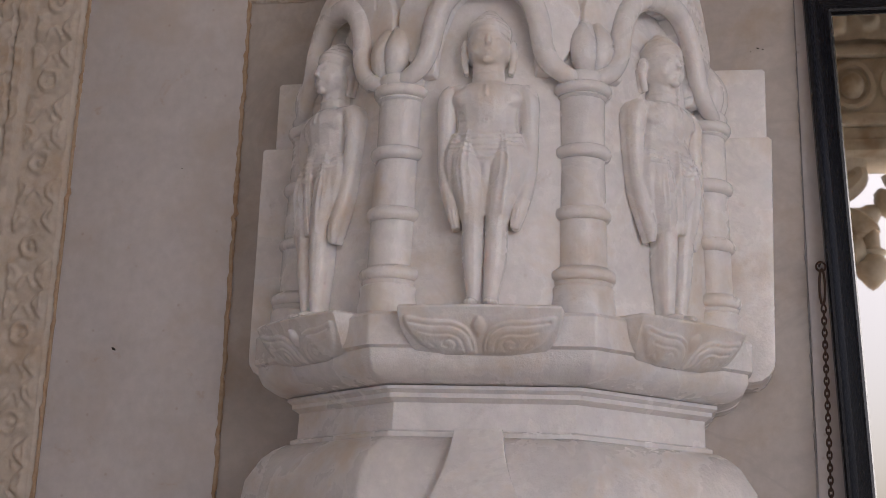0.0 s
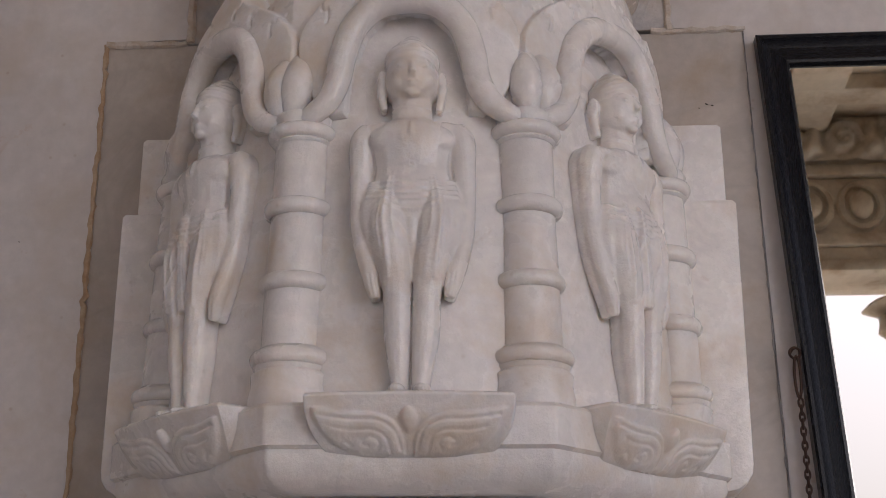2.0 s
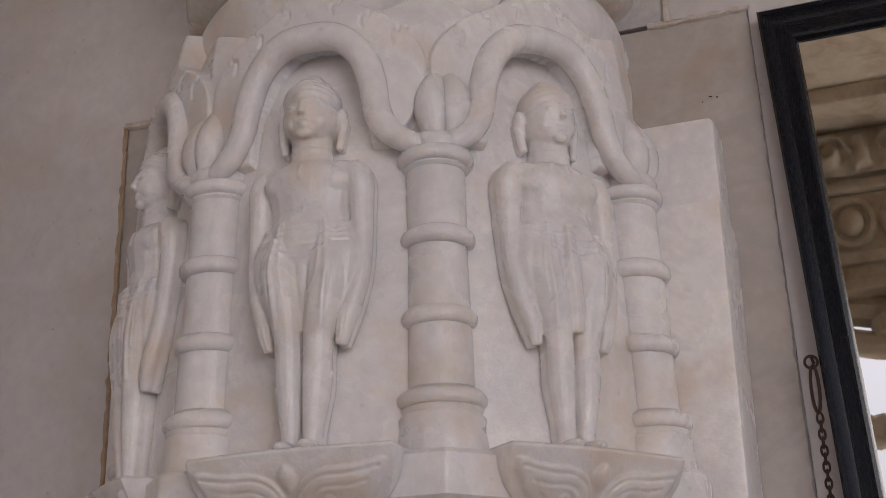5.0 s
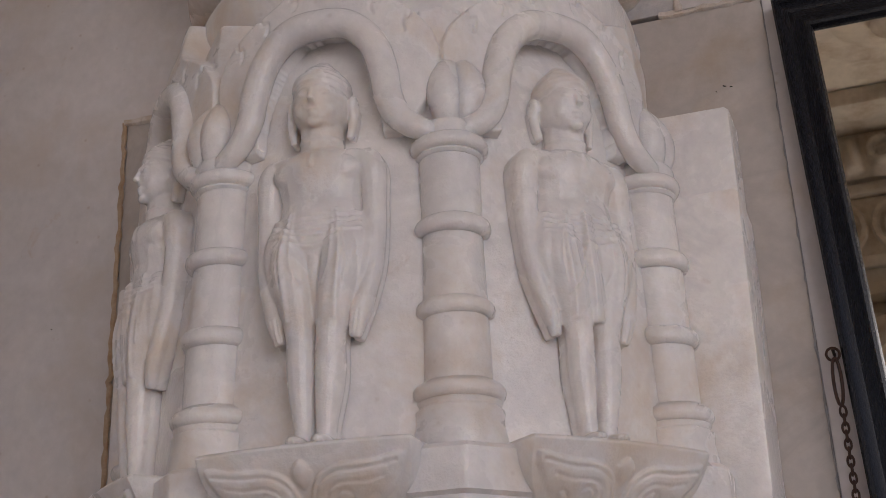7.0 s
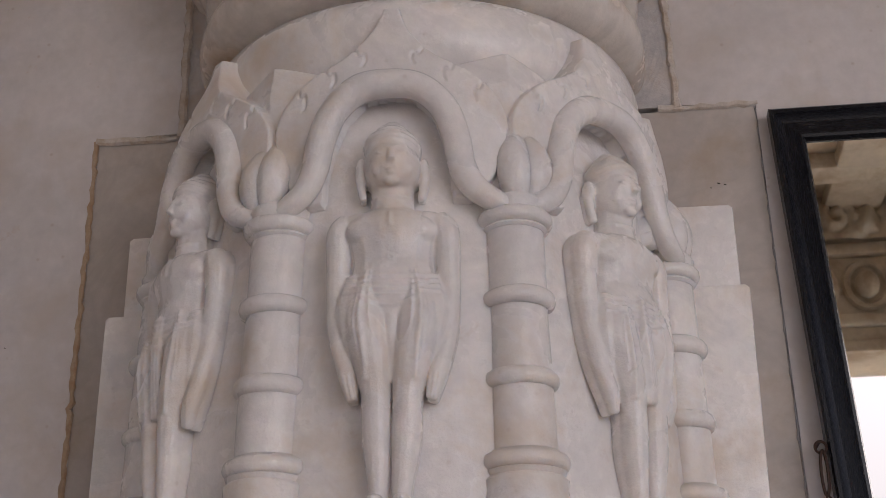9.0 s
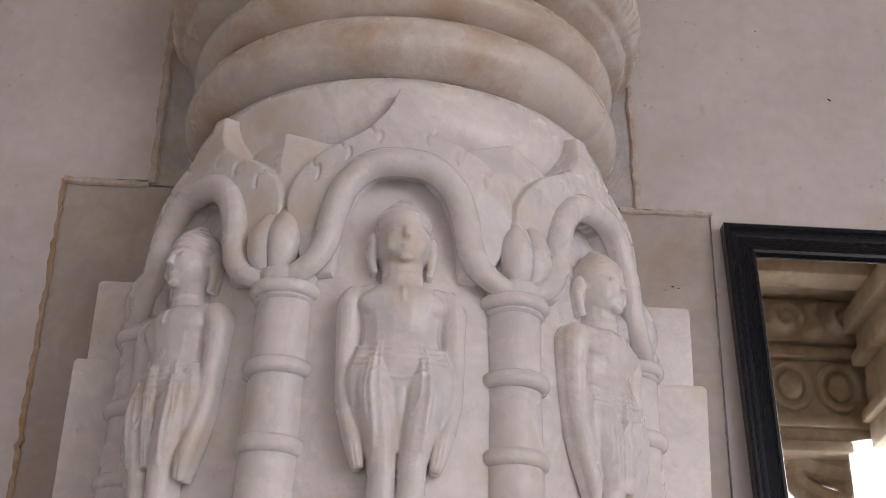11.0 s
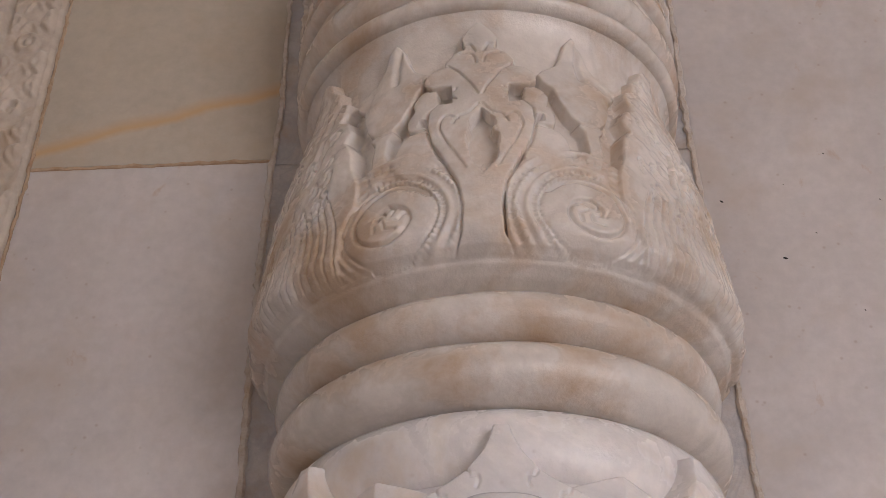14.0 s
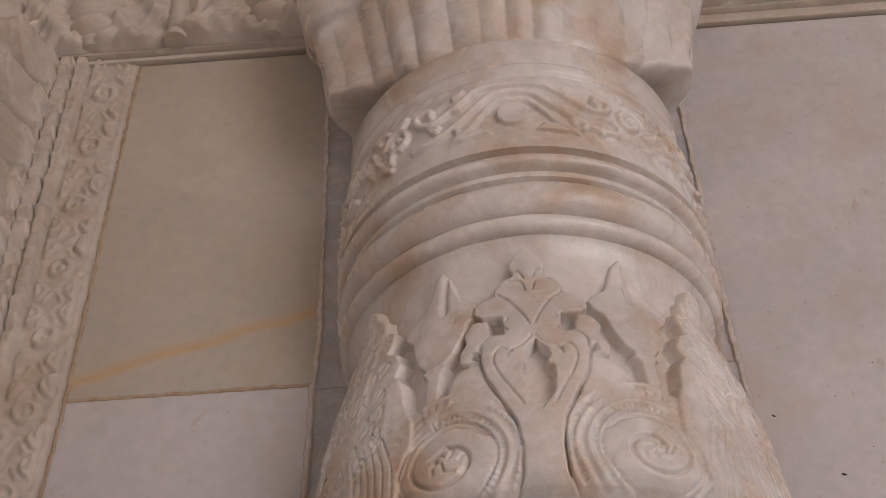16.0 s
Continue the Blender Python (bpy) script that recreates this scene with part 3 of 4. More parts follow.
def bud(deg):
    """The split lotus bud over a colonette."""
    bm = bmesh.new()
    for s in (-1, 1):
        P = [at_angle(deg + math.degrees((s * (0.002 + 0.0085 * math.sin(math.pi * min(1, v * 0.98 + 0.03)) ** 0.8)) / 0.29), 0.281 - 0.010 * v + 0.008 * math.sin(math.pi * v), 1.914 + 0.076 * v)
             for v in [k / 14 for k in range(15)]]
        R = [0.0040 + 0.0132 * math.sin(math.pi * (0.14 + 0.82 * k / 14)) for k in range(15)]
        sweep(bm, P, R, 12, 0.95, outward)
    P = [at_angle(deg, 0.270 - 0.01 * v, 1.93 + 0.064 * v) for v in (0, 0.5, 1)]
    sweep(bm, P, [0.010, 0.012, 0.007], 10, 1.0, outward)
    return cpart("bud", bm, label="split lotus bud")


for d in (-68.5, -23.8, 27.0, 73.0):
    bud(d)


def arch(deg):
    """The wavy moulding that springs from two colonettes over a figure's head."""
    half = [(0, 2.034), (6, 2.029), (10.6, 2.007), (12.8, 1.975), (13.6, 1.948), (15.4, 1.926), (18.6, 1.913), (22.0, 1.908)]
    pts = [(-a, z) for a, z in half[::-1]] + half[1:]
    line = smooth_line(pts, 7)
    P = [at_angle(deg + a, 0.291 - 0.09 * (z - 1.91), z) for a, z in line]
    n = len(P)
    R = [0.0060 + 0.0085 * math.sin(math.pi * k / (n - 1)) ** 0.4 for k in range(n)]
    return cpart("arch", sweep(bmesh.new(), P, R, 14, 0.95, outward), label="wavy leaf-like arch moulding")


CRESTS = (-46.0, 1.0, 47.6)
for d in CRESTS:
    arch(d)


def crest_rad(Z):
    return np.interp(Z, [1.91, 2.0, 2.05, 2.075, 2.10, 2.143], [0.262, 0.252, 0.236, 0.218, 0.200, 0.195])


def crest_face(Z):
    """How far out the front of the crest leaves stands; it leans back over the roll."""
    return np.interp(Z, [1.90, 2.0, 2.05, 2.08, 2.105, 2.143], [0.284, 0.285, 0.284, 0.278, 0.270, 0.261])


def crest_field(T, Z, A):
    k = 0.27 * math.pi / 180
    H = np.zeros(T.shape)
    rise = crest_face(Z) - crest_rad(Z)
    for c in (-69.5, -24.8, 25.2, 71.0):                       # ridged leaves standing behind, between the crests
        P = plate(np.zeros(T.shape), A, Z, [((c + a) * k, z) for a, z in ((-15, 2.060), (-9, 2.070), (-0.6, 2.081), (0.6, 2.081), (9, 2.068), (15, 2.058), (9, 1.99), (6, 1.915), (-6, 1.915), (-9, 1.99))], 1.0, 0.003)
        H = np.maximum(H, P * (rise - 0.0075 - 0.0011 * np.abs(T - c)))
    for c in CRESTS:
        half = [(2.2, 2.131), (2.8, 2.119), (4.3, 2.100), (5.8, 2.088), (7.4, 2.077), (10, 2.067), (13.3, 2.058), (17.4, 2.045), (20.8, 2.029), (22.8, 2.012), (23.6, 1.992), (22.4, 1.960), (19.5, 1.93), (16, 1.912)]
        line = smooth_line(half[4:], 4)
        half = half[:4] + [tuple(p) for p in line]
        poly = [((c + a) * k, z) for a, z in half] + [((c - a) * k, z) for a, z in half[::-1]]
        P = plate(np.zeros(T.shape), A, Z, poly, 1.0, 0.0045)
        H = np.maximum(H, P * rise)
        for s in (-1, 1):
            for a, z, dx, dz in ((7.2, 2.076, 1.0, 1.0), (13.2, 2.057, 1.0, 1.0), (18.6, 2.039, 0.8, 1.1)):   # curled leaf tips cut in from the rim
                hook = [(a + 0.8, z + 0.002), (a - 0.6 * dx, z - 0.003), (a - 1.2 * dx, z - 0.009 * dz), (a - 2.4 * dx, z - 0.008 * dz), (a - 2.7 * dx, z - 0.016 * dz), (a - 2.2 * dx, z - 0.022 * dz)]
                H = cut(H, A, Z, [((c + s * q[0]) * k, q[1]) for q in smooth_line(hook, 4)], 0.0012, 0.0030)
        hollow = [(0, 2.030), (5, 2.026), (9.2, 2.004), (11.2, 1.97), (12, 1.94), (12.6, 1.90)]
        inner = [((c + a) * k, z) for a, z in hollow] + [((c - a) * k, z) for a, z in hollow[::-1]]
        H = np.where(inside(A, Z, inner), 0.0, H)
    return H + wobble(A, Z, 150, 0.0006, 8)


me = drum_sheet("crest_leaves", -100, 100, 1.905, 2.143, 0.0015, crest_rad, crest_field, 0.27)
under(link_mesh("crest_leaves", me, WHITE, None, "band of pointed crest leaves over the arches"), col)

# rolls over the crest
bm = lathe(bmesh.new(), [(0.2, 2.02), (0.22, 2.03), *arc_round(2.074, 2.1655, 0.216, 0.032, 18), (0.2, 2.166)], 128, (AX, AY, 0), -125, 125)
cpart("plain_roll", bm, label="plain roll behind the crest leaves")
bm = lathe(bmesh.new(), [(0.2, 2.1645), *arc_round(2.167, 2.237, 0.222, 0.038, 18), (0.2, 2.2375)], 128, (AX, AY, 0), -125, 125)
cpart("roll_moulding", bm, TAN, "broad tan-stained roll moulding")
bm = lathe(bmesh.new(), [(0.2, 2.238), *arc_round(2.2385, 2.298, 0.220, 0.036, 18), (0.2, 2.2985)], 128, (AX, AY, 0), -125, 125)
cpart("roll_moulding", bm, TAN, "broad tan-stained roll moulding")


def vase_rad(Z):
    return np.interp(Z, [2.292, 2.296, 2.301, 2.309, 2.322, 2.345, 2.42, 2.50, 2.57, 2.605, 2.63, 2.70],
                     [0.218, 0.238, 0.254, 0.267, 0.2765, 0.2775, 0.264, 0.250, 0.235, 0.2255, 0.2215, 0.2215])


def vase_field(T, Z, A):
    k = 0.27 * math.pi / 180
    H = np.zeros(T.shape)

    def poly(c, pts):
        return [((c + a) * k, z) for a, z in pts]

    def both(c, half):
        return poly(c, half) + poly(c, [(-a, z) for a, z in half[::-1]])

    rs = random.Random(7)
    for c in (-54, 54):                                              # tall serrated side leaves
        half = [(0.8, 2.676), (3.5, 2.668), (5.0, 2.650), (8.0, 2.640), (8.4, 2.622), (12.4, 2.610), (13.4, 2.588), (12.2, 2.574), (16.0, 2.562), (18.4, 2.540), (17.0, 2.524), (20.0, 2.505), (21.4, 2.47), (24.0, 2.440), (24.5, 2.40), (22, 2.36), (20, 2.316)]
        H = plate(H, A, Z, both(c, half), 0.0165, 0.004, 0.002)
        H = cut(H, A, Z, both(c, half), 0.0018, 0.0030)
        for q in range(70):
            a, z = rs.uniform(-20, 20), rs.uniform(2.40, 2.655)
            if abs(a) < 22 * (2.69 - z) / 0.27:
                b = rs.uniform(1.2, 3.4) * (1 if a > 0 else -1)
                ln = smooth_line([(a, z), (a + b * 0.5, z + 0.008), (a + b, z + 0.005), (a + b * 0.8, z - 0.007), (a + b * 0.2, z - 0.012)], 3)
                H = cut(H, A, Z, poly(c, [tuple(p) for p in ln]), 0.0014, 0.0030)
        for q in range(10):
            a, z = rs.uniform(-9, 9), rs.uniform(2.45, 2.60)
            H = cut(H, A, Z, poly(c, [(a, z), (a + 0.5, z + 0.016), (a + 1.2, z + 0.026)]), 0.0032, 0.0060)
        for s in (-1, 1):
            for q in range(8):
                ln = smooth_line([(s * (2 + 2.4 * q), 2.316), (s * (3.0 + 2.4 * q), 2.35), (s * (2.6 + 2.3 * q), 2.39), (s * (1 + 2.1 * q), 2.43)], 5)
                H = cut(H, A, Z, poly(c, [tuple(p) for p in ln]), 0.0013, 0.0026)
    for c in (-82, 82):
        H = plate(H, A, Z, both(c, [(1, 2.63), (5, 2.60), (8, 2.52), (11, 2.40), (12, 2.318)]), 0.013, 0.004)
        for q in range(24):
            a, z = rs.uniform(-9, 9), rs.uniform(2.33, 2.55)
            H = cut(H, A, Z, poly(c, [(a, z), (a + 1.2, z + 0.012), (a + 2.8, z + 0.016)]), 0.0016, 0.003)
    for c in (-26, 26):                                              # tulip buds on stalks
        half = [(0.5, 2.672), (2.6, 2.660), (4.4, 2.635), (6.6, 2.616), (10.6, 2.604), (12.4, 2.592), (11.2, 2.578), (8.6, 2.566), (7.4, 2.545), (5.4, 2.522), (3.4, 2.512), (4.0, 2.504), (2.4, 2.496), (2.2, 2.40)]
        H = plate(H, A, Z, both(c, half), 0.0135, 0.0035, 0.001)
        H = cut(H, A, Z, both(c, half), 0.0022, 0.0055)
        H = cut(H, A, Z, poly(c, [(1.4, 2.66), (0.6, 2.63), (1.0, 2.60)]), 0.005, 0.0028)
        H = cut(H, A, Z, poly(c, [(-3.6, 2.511), (0, 2.507), (3.6, 2.511)]), 0.0012, 0.0022)
    for s in (-1, 1):                                                # spiral bosses with scaled leaf bands
        c, zc = 21.6 * s, 2.366
        d = np.hypot(A - c * k, (Z - zc) * 0.96)
        ang = np.arctan2(Z - zc, (A - c * k) * s)
        H = np.maximum(H, 0.0125 * np.clip((0.096 - d) / 0.004, 0, 1) * (ang > 0.15) * (Z < 2.452) * (np.abs(A - c * k) < 0.084) * (d > 0.05))
        band = (d > 0.05) & (d < 0.094) & ((ang > 1.2) | (ang < -2.0)) & (np.abs(A) > 3.6 * k) & (Z > 2.314)
        H = np.where(band, np.maximum(H, 0.0135 + 0.0018 * np.sin((d - 0.05) * 2 * math.pi / 0.0115)), H)
        tick = band & (np.abs((ang * 9) % 1 - 0.5) < 0.10) & (np.abs(((d - 0.05) / 0.0115) % 2 - 0.5) < 0.45)
        H = np.where(tick, H - 0.0022, H)
        outer = (d > 0.05) & (d < 0.088) & (np.abs(ang) < 1.15) & (Z > 2.314)
        H = np.where(outer, np.maximum(H, 0.0125 + 0.0016 * np.sin((d - 0.05) * 2 * math.pi / 0.0095)), H)
        H = np.where(d < 0.052, np.maximum(H, 0.0105 + 0.0085 * np.sqrt(np.clip(1 - (d / 0.053) ** 2, 0, 1))), H)
        turns = [(c * k - s * (0.049 - 0.0016 * q) * math.cos(0.6 + q * 0.36), zc + (0.049 - 0.0016 * q) * math.sin(0.6 + q * 0.36)) for q in range(26)]
        H = cut(H, A, Z, turns, 0.0022, 0.0050)
        H = cut(H, A, Z, [(c * k + 0.0525 * math.cos(t), zc + 0.0525 * math.sin(t)) for t in [6.2832 * q / 40 for q in range(41)]], 0.0016, 0.0035)
        for q in range(5):
            t = 1.26 * q + 0.4
            H = cut(H, A, Z, [(c * k + 0.005 * math.cos(t), zc + 0.005 * math.sin(t)), (c * k + 0.014 * math.cos(t + 0.5), zc + 0.014 * math.sin(t + 0.5)), (c * k + 0.019 * math.cos(t + 1.1), zc + 0.019 * math.sin(t + 1.1))], 0.0016, 0.0030)
    # middle palmette
    cp = -1.2
    for s in (-1, 1):                                                # scalloped leaves behind the palmette
        for lobe in ([(11, 2.566), (15.2, 2.566), (17.6, 2.548), (17.0, 2.532), (18.6, 2.518), (17.6, 2.498), (12, 2.494), (10, 2.53)],
                     [(10, 2.496), (17.4, 2.494), (20.2, 2.478), (21.2, 2.455), (19.8, 2.430), (14, 2.418), (9, 2.440)]):
            H = plate(H, A, Z, poly(cp, [(s * a, z) for a, z in (tuple(p) for p in smooth_line(lobe + lobe[:1], 3)[:-1])]), 0.0135, 0.004, 0.002)
        H = cut(H, A, Z, poly(cp, [(s * 11, 2.497), (s * 17.6, 2.497)]), 0.0014, 0.0040)
        H = np.where(inside(A, Z, poly(cp, [(s * 12.6, 2.500), (s * 15.2, 2.502), (s * 15.0, 2.514), (s * 12.4, 2.512)])), 0.004, H)
    half = [(0.7, 2.677), (3.4, 2.664), (5.4, 2.650), (4.4, 2.634), (7.2, 2.628), (9.8, 2.612), (9.6, 2.602), (12.4, 2.600), (14.8, 2.590), (15.0, 2.574), (12.6, 2.564), (7.6, 2.562), (7.3, 2.533), (10.6, 2.536),
            (12.8, 2.522), (13.0, 2.498), (11.6, 2.468), (8.4, 2.437), (5.4, 2.405), (4.3, 2.37), (4.5, 2.335), (6.4, 2.314)]
    H = plate(H, A, Z, both(cp, half), 0.0168, 0.0030, 0.001)
    H = cut(H, A, Z, both(cp, half), 0.0014, 0.0040)
    H = np.where(inside(A, Z, poly(cp, [(0.4, 2.414), (3.6, 2.438), (4.2, 2.468), (3.2, 2.500), (0.4, 2.516), (-2.6, 2.500), (-3.4, 2.468), (-2.6, 2.438)])), 0.0035, H)
    H = plate(H, A, Z, poly(cp, [(-1.4, 2.416), (2.0, 2.416), (1.6, 2.428), (0.4, 2.438), (-0.8, 2.428)]), 0.011, 0.003)
    for s in (-1, 1):
        H = plate(H, A, Z, [(cp * k + s * (0.0185 + 0.0085 * math.cos(t)), 2.484 + 0.0085 * math.sin(t)) for t in [0.6283 * q for q in range(10)]], 0.0168, 0.004)
        for ln in ([(3.4, 2.424), (5.6, 2.446), (8.0, 2.468), (9.6, 2.492), (8.2, 2.510), (5.2, 2.502)], [(0.6, 2.545), (2.4, 2.565), (5.6, 2.590), (8.4, 2.604)], [(0.4, 2.526), (2.6, 2.512), (5.4, 2.506), (6.4, 2.494)],
                   [(1.2, 2.628), (2.6, 2.640), (4.6, 2.638)], [(1.0, 2.606), (2.0, 2.622), (5.6, 2.625)], [(6.0, 2.558), (7.4, 2.549), (6.0, 2.538)]):
            H = cut(H, A, Z, [((cp + s * p[0]) * k, p[1]) for p in smooth_line(ln, 5)], 0.0012, 0.0030)
    H *= (1.0 + 0.30 * np.clip((Z - 2.38) / 0.1, 0, 1)) * (lambda q: q * q * (3 - 2 * q))(np.clip((Z - 2.306) / 0.034, 0, 1))
    return H + wobble(A, Z, 190, 0.0007, 2) * (Z > 2.315) + wobble(A, Z, 520, 0.0003, 11) * (np.abs(T) > 32) * (Z > 2.315)


me = drum_sheet("foliate_drum", -110, 110, 2.292, 2.70, 0.0013, vase_rad, vase_field, 0.27)
under(link_mesh("foliate_drum", me, TAN, None, "bulging drum carved with scrolls and palmettes"), col)

# upper mouldings
bm = lathe(bmesh.new(), [(0.15, 2.598), (0.2275, 2.600), (0.2290, 2.67), (0.236, 2.69), (0.241, 2.696), *arc_round(2.698, 2.728, 0.231, 0.023, 10), (0.2, 2.7285)], 128, (AX, AY, 0), -125, 125)
cpart("ring_moulding", bm, TAN, "thin ring moulding")
bm = lathe(bmesh.new(), [(0.2, 2.729), (0.231, 2.7295), *arc_round(2.731, 2.785, 0.231, 0.027, 14), (0.229, 2.7865), (0.2, 2.787)], 128, (AX, AY, 0), -125, 125)
cpart("ring_moulding", bm, TAN, "half-round ring moulding")
bm = lathe(bmesh.new(), [(0.2, 2.7875), (0.236, 2.788), (0.245, 2.792), (0.2455, 2.799), (0.242, 2.802), *arc_round(2.803, 2.824, 0.244, 0.015, 8), (0.245, 2.826), (0.245, 2.832), (0.256, 2.834), (0.256, 2.843), (0.2, 2.8435)], 128, (AX, AY, 0), -125, 125)
cpart("ring_moulding", bm, TAN, "stepped ring moulding")


def band_rad(Z):
    return np.interp(Z, [2.84, 2.846, 2.90, 2.955, 2.985, 2.992], [0.248, 0.252, 0.252, 0.247, 0.240, 0.236])


def band_field(T, Z, A):
    k = 0.25 * math.pi / 180
    H = np.zeros(T.shape)
    rs = random.Random(5)
    for c in (-90, -1, 88):
        d = np.hypot(A - c * k, Z - 2.897)
        H = np.maximum(H, 0.010 * np.clip((0.022 - d) / 0.003, 0, 1))
        for s in (-1, 1):
            H = cord(H, A, Z, [((c + s * a) * k, z) for a, z in smooth_line([(0, 2.945), (6, 2.940), (11, 2.920), (17, 2.895), (24, 2.880), (31, 2.878)], 6)], 0.0062, 0.0095)
            H = cord(H, A, Z, [((c + s * a) * k, z) for a, z in smooth_line([(0, 2.928), (5, 2.924), (8.5, 2.905), (13, 2.880), (17, 2.868)], 6)], 0.0050, 0.0080)
            H = cord(H, A, Z, [((c + s * a) * k, z) for a, z in smooth_line([(0, 2.962), (10, 2.957), (18, 2.930), (24, 2.915), (29, 2.922), (30, 2.94), (26, 2.946), (25, 2.932)], 6)], 0.0055, 0.0090)
            H = plate(H, A, Z, [((c + s * a) * k, z) for a, z in ((6, 2.866), (9, 2.880), (16, 2.874), (20, 2.862))], 0.007, 0.004)
            sp = [((c + s * 37) * k + 0.022 * (1 - q / 20) * math.cos(q * 0.55) * s, 2.915 + 0.026 * (1 - q / 20) * math.sin(q * 0.55)) for q in range(17)]
            H = cord(H, A, Z, sp, 0.0048, 0.0090)
            for q in range(9):
                a, z, t = c + s * rs.uniform(16, 44), rs.uniform(2.868, 2.956), rs.uniform(0, 6.28)
                ln = [(a * k + 0.006 * u * math.cos(t + 0.25 * u), z + 0.006 * u * math.sin(t + 0.25 * u)) for u in range(4)]
                H = cord(H, A, Z, ln, 0.0052, 0.0075)
    H *= 0.85 * np.clip((Z - 2.846) / 0.004, 0, 1) * np.clip((2.975 - Z) / 0.006, 0, 1)
    return H + wobble(A, Z, 250, 0.0006, 4)


me = drum_sheet("scroll_band", -110, 110, 2.84, 2.992, 0.0014, band_rad, band_field, 0.25)
under(link_mesh("scroll_band", me, TAN, None, "band carved with scrolling leaves round a disc"), col)
bm = lathe(bmesh.new(), [(0.15, 2.97), (0.234, 2.975), (0.239, 2.99), *arc_round(2.992, 3.012, 0.240, 0.004, 6), (0.241, 3.03), (0.243, 3.058), (0.240, 3.063), (0.2, 3.066)], 128, (AX, AY, 0), -125, 125)
cpart("fillet", bm, TAN, "plain fillet")


def capital():
    """Flaring capital: fluted leaf skirt that drops to a tip at each corner."""
    nt, nz_ = 560, 110
    T, V = np.meshgrid(np.linspace(-120, 120, nt), np.linspace(0, 1, nz_))
    corner = np.exp(-((np.abs(T) - 70) / 13.0) ** 2)
    foot = 3.064 + 0.055 * np.clip((np.abs(T) - 30) / 40, 0, 1)
    Z = foot + (3.42 - foot) * V
    R = 0.232 + 0.085 * V ** 1.3 + 0.052 * corner * np.clip(V / 0.03, 0, 1) * (1 - 0.4 * V)
    fl = np.abs(np.sin(np.radians(T + 2 * np.sin(T * 0.11)) * 17)) * (0.75 + 0.25 * np.sin(T * 0.13))
    R = R + 0.008 * fl * np.clip(V / 0.04, 0, 1) * np.clip((0.5 - V) / 0.06, 0, 1)
    R = R + 0.014 * np.clip((V - 0.5) / 0.03, 0, 1) * np.abs(np.cos(np.radians(T) * 6 + 7 * V))
    R = R + wobble(T * 0.004, Z, 80, 0.0022, 6)
    R[0, :] = 0.20
    me = sheet_mesh("capital", *round_sheet(T, R), Z)
    return under(link_mesh("capital", me, TAN, None, "flaring fluted leaf capital"), col)


capital()

# ---- relief figures ----


def engrave(me, lines):
    """Raise or cut fine lines (points, width, height) on the front of a carved form."""
    n = len(me.vertices)
    co, no = np.empty(3 * n, np.float32), np.empty(3 * n, np.float32)
    me.vertices.foreach_get("co", co)
    me.vertex_normals.foreach_get("vector", no)
    co, no = co.reshape(-1, 3), no.reshape(-1, 3)
    lift = np.zeros(n)
    face = np.clip((-no[:, 1] - 0.05) / 0.3, 0, 1)
    for pts, w, high in lines:
        d, _ = seg_dist(co[:, 0], co[:, 2], [tuple(p) for p in smooth_line(pts, 5)], 3 * w)
        lift += high * np.exp(-(d / w) ** 2)
    co += no * (lift * face)[:, None].astype(np.float32)
    me.vertices.foreach_set("co", co.ravel())
    me.update()


